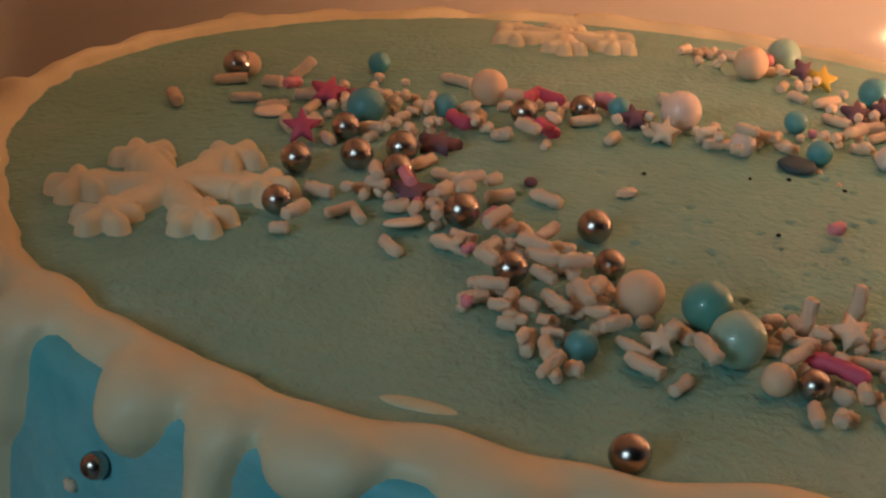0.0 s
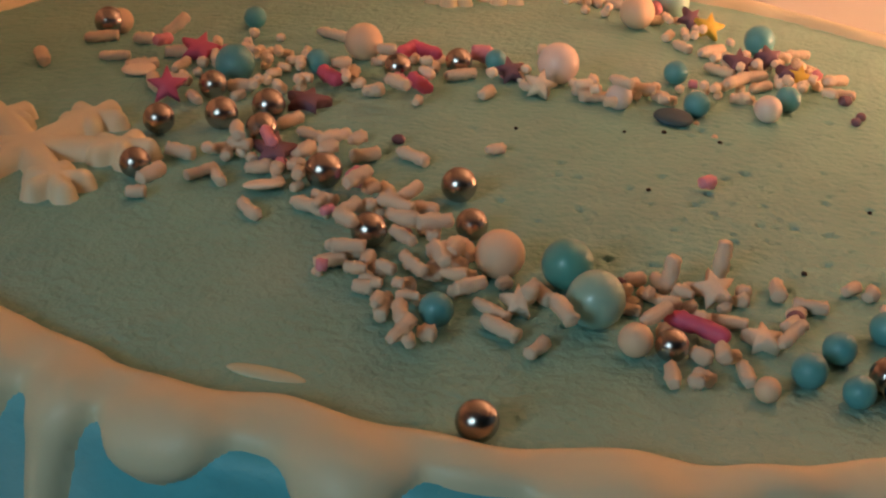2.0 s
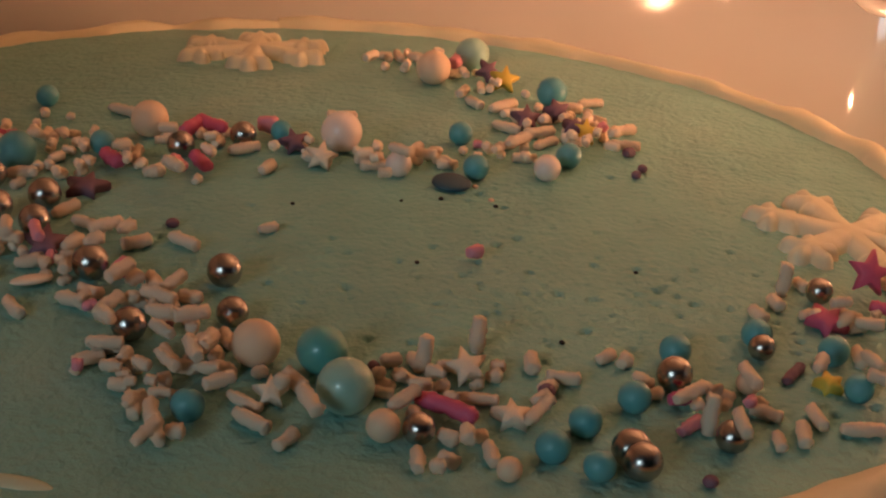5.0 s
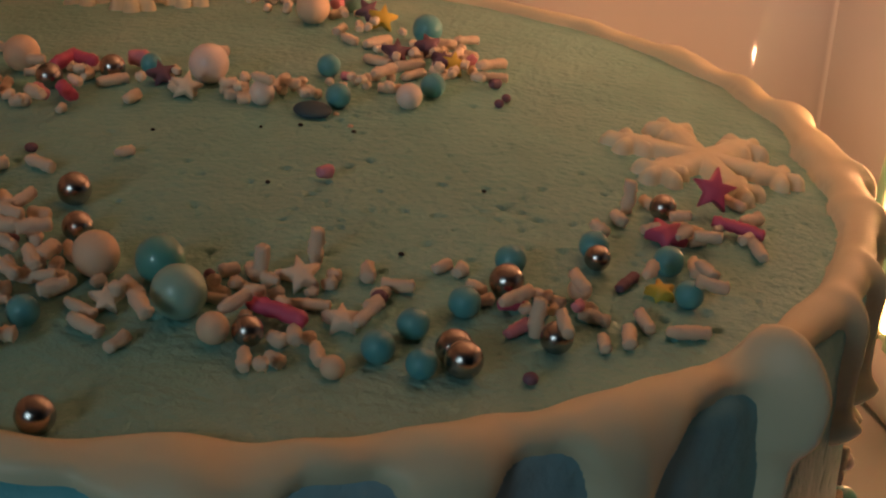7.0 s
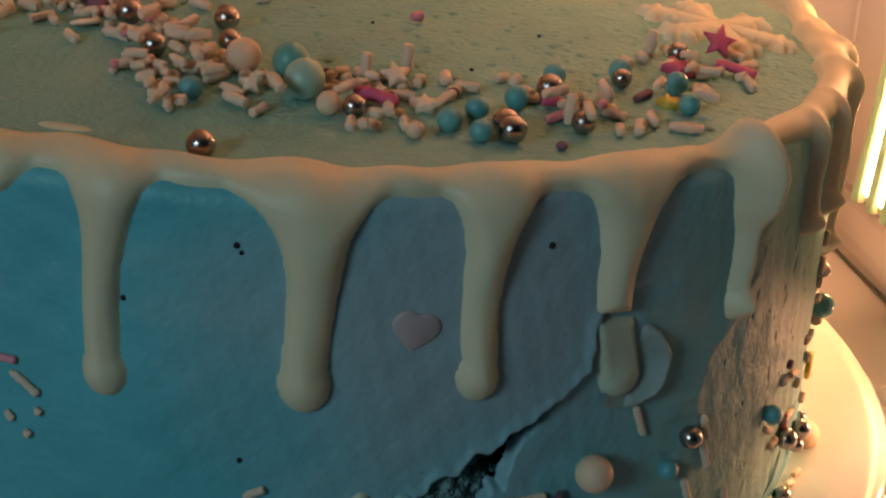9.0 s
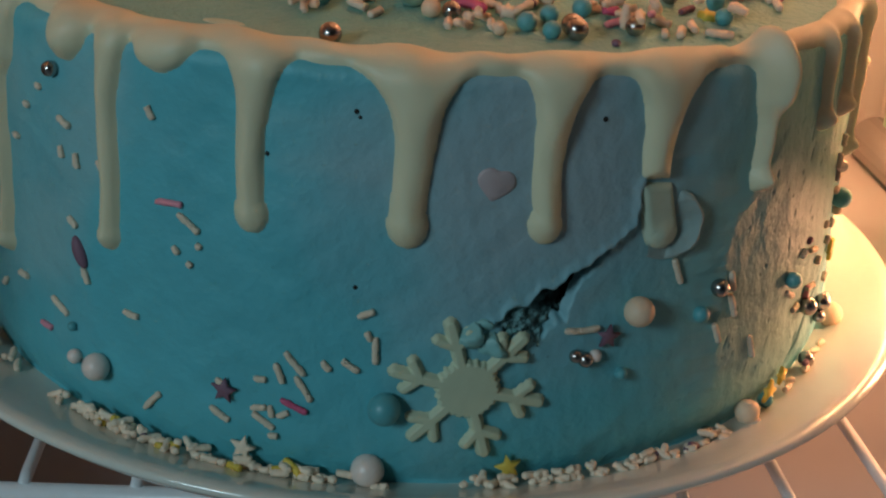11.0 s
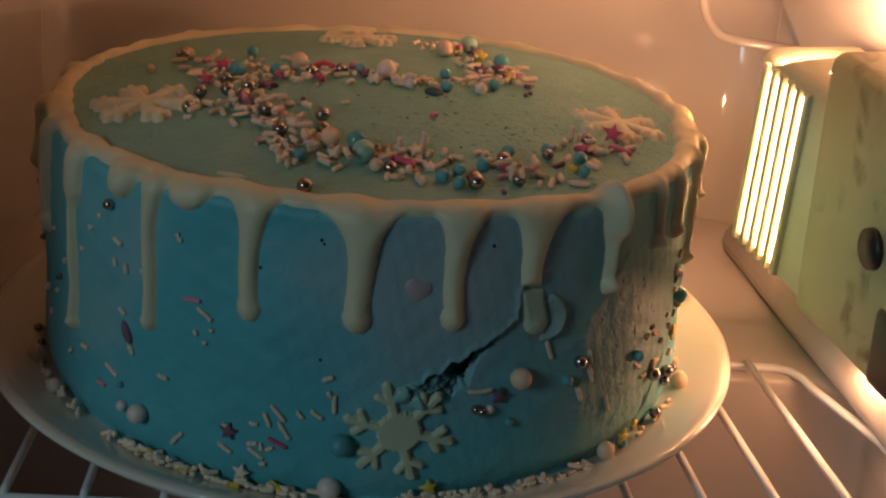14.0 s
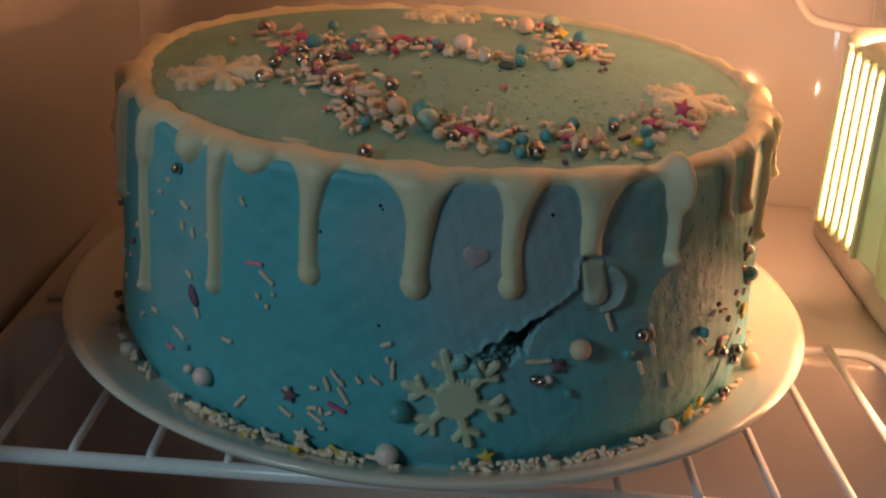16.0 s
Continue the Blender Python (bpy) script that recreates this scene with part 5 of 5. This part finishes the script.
SIDE_RODS += [(66, 58, 80, 4.6, 0), (67, 53, 40, 3.4, 0), (68.5, 62, 70, 3.8, 0), (66.5, 49.5, 10, 2.8, 0), (69, 38, 60, 3.2, 0), (64, 41.5, 20, 2.6, 0), (65.5, 36, 80, 2.6, 0), (57, 42.5, 10, 2.4, 3), (60, 25, 75, 4.5, 1), (68, 23, 30, 3.0, 0),
              (71, 30, 60, 3.4, 0), (62, 33, 50, 2.6, 0), (-64, 40, 30, 3.0, 0), (-60, 55, 60, 2.6, 0), (-66, 62, 10, 2.4, 0), (-58, 22, 50, 3.6, 0), (-68, 28, 75, 3.0, 0)]
SIDE_BALLS += [(69, 45.5, 2.8, "T"), (67.5, 55.5, 1.6, "P"), (69.5, 41.5, 1.5, "O"), (-62, 47, 1.3, "B"), (-70, 36, 1.5, "P")]
for a, z, ang, length, c in SIDE_RODS:
    z = z / 1000
    r_ = 0.0008
    rod(on_side(a, z, 0.0005).translation, on_side(a, z).to_3x3().to_4x4() @ Matrix.Rotation(radians(ang), 4, "Z"), length / 1000 * 0.9, r_, c, "sprinkles on the cake side", "stuck to the cake side")
KEY = {"T": "teal", "P": "pearl", "O": "peach", "B": "bronze"}
for a, z, r_, k in SIDE_BALLS:
    r_ = r_ / 1000
    sugar_ball(on_side(a, z / 1000, r_ * 0.7).translation, r_, KEY[k], "sugar balls on the cake side", "stuck to the cake side")
# Angle and radius from the cake's middle, size, kind.
for a, r0, r_, k in ((-4.5, 121, 4.0, "pearl"), (-75.9, 124, 3.2, "pearl"), (-63.5, 123, 2.8, "pearl"), (-86.9, 124, 1.8, "bronze"), (-81.4, 122, 1.6, "bronze"), (-69.4, 122, 1.5, "pearl"),
                     (63.5, 121, 2.3, "bronze"), (50.4, 120.5, 2.1, "teal"), (45.4, 121.5, 3.2, "peach"), (38.6, 120, 1.7, "bronze"), (76.5, 123.5, 3.6, "peach")):
    t = radians(a)
    sugar_ball((r0 / 1000 * math.sin(t), -r0 / 1000 * math.cos(t), r_ / 1000 + 0.0), r_ / 1000, k, "sugar balls round the foot", "at the cake's foot on the plate")
foot_rng = random.Random(17)
foot_heap = {c: bmesh.new() for c in (0, 1, 3, 4)}
for i in range(190):
    a = foot_rng.choice([foot_rng.uniform(-95, 95), foot_rng.uniform(-45, -8), foot_rng.uniform(5, 42)])
    t = radians(a)
    lev = foot_rng.choice([0.0009, 0.0012, 0.0015, 0.0026])
    r0 = 0.1212 + abs(foot_rng.gauss(0, 0.0011)) * (1 if lev < 0.002 else 0.2)
    length = foot_rng.choice([0.002, 0.0025, 0.003, 0.0045, 0.006 if a < 0 else 0.003])
    c = foot_rng.choices([0, 1, 3, 4], [0.86, 0.04, 0.04, 0.06])[0]
    turn = Matrix.Rotation(t + radians(foot_rng.gauss(0, 30)), 4, "Z") @ Matrix.Rotation(radians(foot_rng.gauss(0, 12)), 4, "Y")
    into_heap(foot_heap, c, Matrix.Translation((r0 * math.sin(t), -r0 * math.cos(t), lev)) @ turn, length, 0.0009)
for c, heap in foot_heap.items():
    tagged(link("sprinkle_ring", heap, ROD_MATS[c]), "ring of small %s sprinkles round the cake's foot" % ROD_WORDS[c], "sprinkles", kind="stuff")
for a, z, r_, spin, c in ((-18.7, 0.0055, 3.4, 10, 0), (11.2, 0.005, 3.4, 30, 4), (68.5, 0.031, 3.4, 40, 4), (50.5, 0.0045, 3.4, 0, 4), (53.8, 0.0065, 2.6, 20, 4), (-21.1, 0.0196, 3.4, 15, 3), (22.0, 0.0366, 3.2, 10, 3)):
    o = link("star_sprinkle", star_bm(r_ / 1000, 0.0013), ROD_MATS[c])
    o.matrix_basis = on_side(a, z, 0.0012, spin)
    tagged(o, "%s sugar star stuck to the cake side" % ROD_WORDS[c], "star sprinkle", "stars on the cake")
o = link("heart_sprinkle", heart_bm(0.0046, 0.0014), M_HEART)
o.matrix_basis = on_side(7.6, 0.0770, -0.0003, -12)
tagged(o, "pale pink sugar heart pressed into the side", "heart sprinkle")
o = link("disc_sprinkle", lens_bm(0.0018, 0.0042, 0.0016), M_MAUVE)
o.matrix_basis = on_side(-41.3, 0.0431, 0.0003, 25)
tagged(o, "dark mauve sugar disc stuck to the side", "disc sprinkle", "discs on the cake")
for a, z, r_ in ((-7.29, 0.09255, 0.55), (-16.61, 0.08033, 0.5), (-6.74, 0.05067, 0.5), (19.05, 0.09093, 0.6), (-6.89, 0.09127, 0.4)):
    o = link("crumb", lens_bm(r_ / 1000, r_ / 900, r_ / 1600), M_CRUMB)
    o.matrix_basis = on_side(a, z, 0.0001)
    tagged(o, "tiny dark cake crumb in the buttercream", "crumb", "crumbs in the buttercream")

# The broken piece of a run, slipped down beside the tear, with the curl of buttercream that it pushed up.
def cushion(name, field, half_x, half_y, thick, edge, material, parent=None):
    """A soft-edged slab over the plane: field gives the distance inside its outline."""
    nx, ny = int(2 * half_x / 0.00022), int(2 * half_y / 0.00022)
    px, py = np.meshgrid(np.linspace(-half_x, half_x, nx), np.linspace(-half_y, half_y, ny))
    px, py = px.ravel(), py.ravel()
    d = field(px, py) + 0.00003 * waves(51, px, py, 150, 150)
    h = np.where(d > 0, thick * np.sqrt(1 - (1 - np.clip(d / edge, 0, 1)) ** 2), np.clip(d, -0.0008, 0))
    return link_mesh(name, grid_mesh(np.stack([px, py, h], -1), nx, ny, keep=d > -0.0004), material, parent)


def piece_field(px, py):
    along = np.clip((0.0080 - py) / 0.013, 0, 1)
    stem = np.minimum(0.0043 - abs(px + 0.0013 - 0.0031 * along), np.minimum(0.0080 - 0.12 * px - py, py + 0.0050))
    return np.maximum(stem, 0.0042 - np.hypot(px - 0.0018, py + 0.0046))


o = cushion("icing_piece", piece_field, 0.0065, 0.0100, 0.0017, 0.0019, M_SMEARED)
for v in o.data.vertices:
    if v.co.z > 0:
        v.co.z += 0.0009 * math.exp(-((v.co.x - 0.0014) ** 2 + (v.co.y + 0.0046) ** 2) / 0.0027 ** 2)
o.matrix_basis = on_side(27.0, 0.0656, 0.0002, 0)
tagged(o, "broken piece of drip icing smeared with buttercream, below its run", "icing piece")

# The swelling: a cup of buttercream whose outer lip stands proud.
nc = 110
px, py = np.meshgrid(np.linspace(-0.009, 0.0065, nc), np.linspace(-0.0095, 0.009, nc))
px, py = px.ravel(), py.ravel()
cr, ca = np.hypot(px + 0.0035, (py + 0.0004) * 0.95), np.degrees(np.arctan2(py + 0.0004, px + 0.0035))
inside = 0.0083 + 0.0002 * np.sin(ca * 0.13) - cr
lip = np.clip((cr - 0.0022) / 0.0048, 0, 1) ** 1.6 * np.sqrt(np.clip((78 - ca) / 40, 0, 1) * np.clip((ca + 92) / 40, 0, 1))
h = np.where(inside > 0, 0.0032 * lip * np.sqrt(1 - (1 - np.clip(inside / 0.0012, 0, 1)) ** 2), np.clip(inside, -0.0008, 0)) - 0.0002
h += 0.00006 * waves(52, px, py, 260, 260)
o = link_mesh("buttercream_curl", grid_mesh(np.stack([px, py, h], -1), nc, nc, keep=(inside > -0.0004) & (h > -0.0008)), M_SWELL)
o.matrix_basis = on_side(30.6, 0.0630, 0.0, 0)
tagged(o, "curl of teal buttercream pushed up beside the tear", "buttercream curl")
lump = random.Random(9)
TORN = [(9.2, 0.0392, 3.9), (7.0, 0.0425, 2.8), (10.8, 0.0365, 2.2), (8.4, 0.0446, 1.7), (11.4, 0.0412, 1.5)]
for a, z, r_ in TORN:
    a, z, r_ = a - 1.0, z - 0.0018, r_ * 1.4
    bm = bmesh.new()
    bmesh.ops.create_icosphere(bm, subdivisions=3, radius=r_ / 1000)
    cut_dirs = [Vector((lump.gauss(0, 1), lump.gauss(0, 1), lump.gauss(0.3, 1))).normalized() for _ in range(7)]
    for v in bm.verts:
        for n_ in cut_dirs:
            over = v.co.dot(n_) - r_ / 1000 * 0.42
            if over > 0:
                v.co -= n_ * over * 0.9
        v.co *= lump.uniform(0.9, 1.1)
        v.co.z *= 0.75
    o = link("buttercream_lump", bm, M_CURL)
    o.matrix_basis = on_side(a, z, 0.0002)
    tagged(o, "rough lump of torn teal buttercream by the crack", "buttercream lump", "torn lumps")
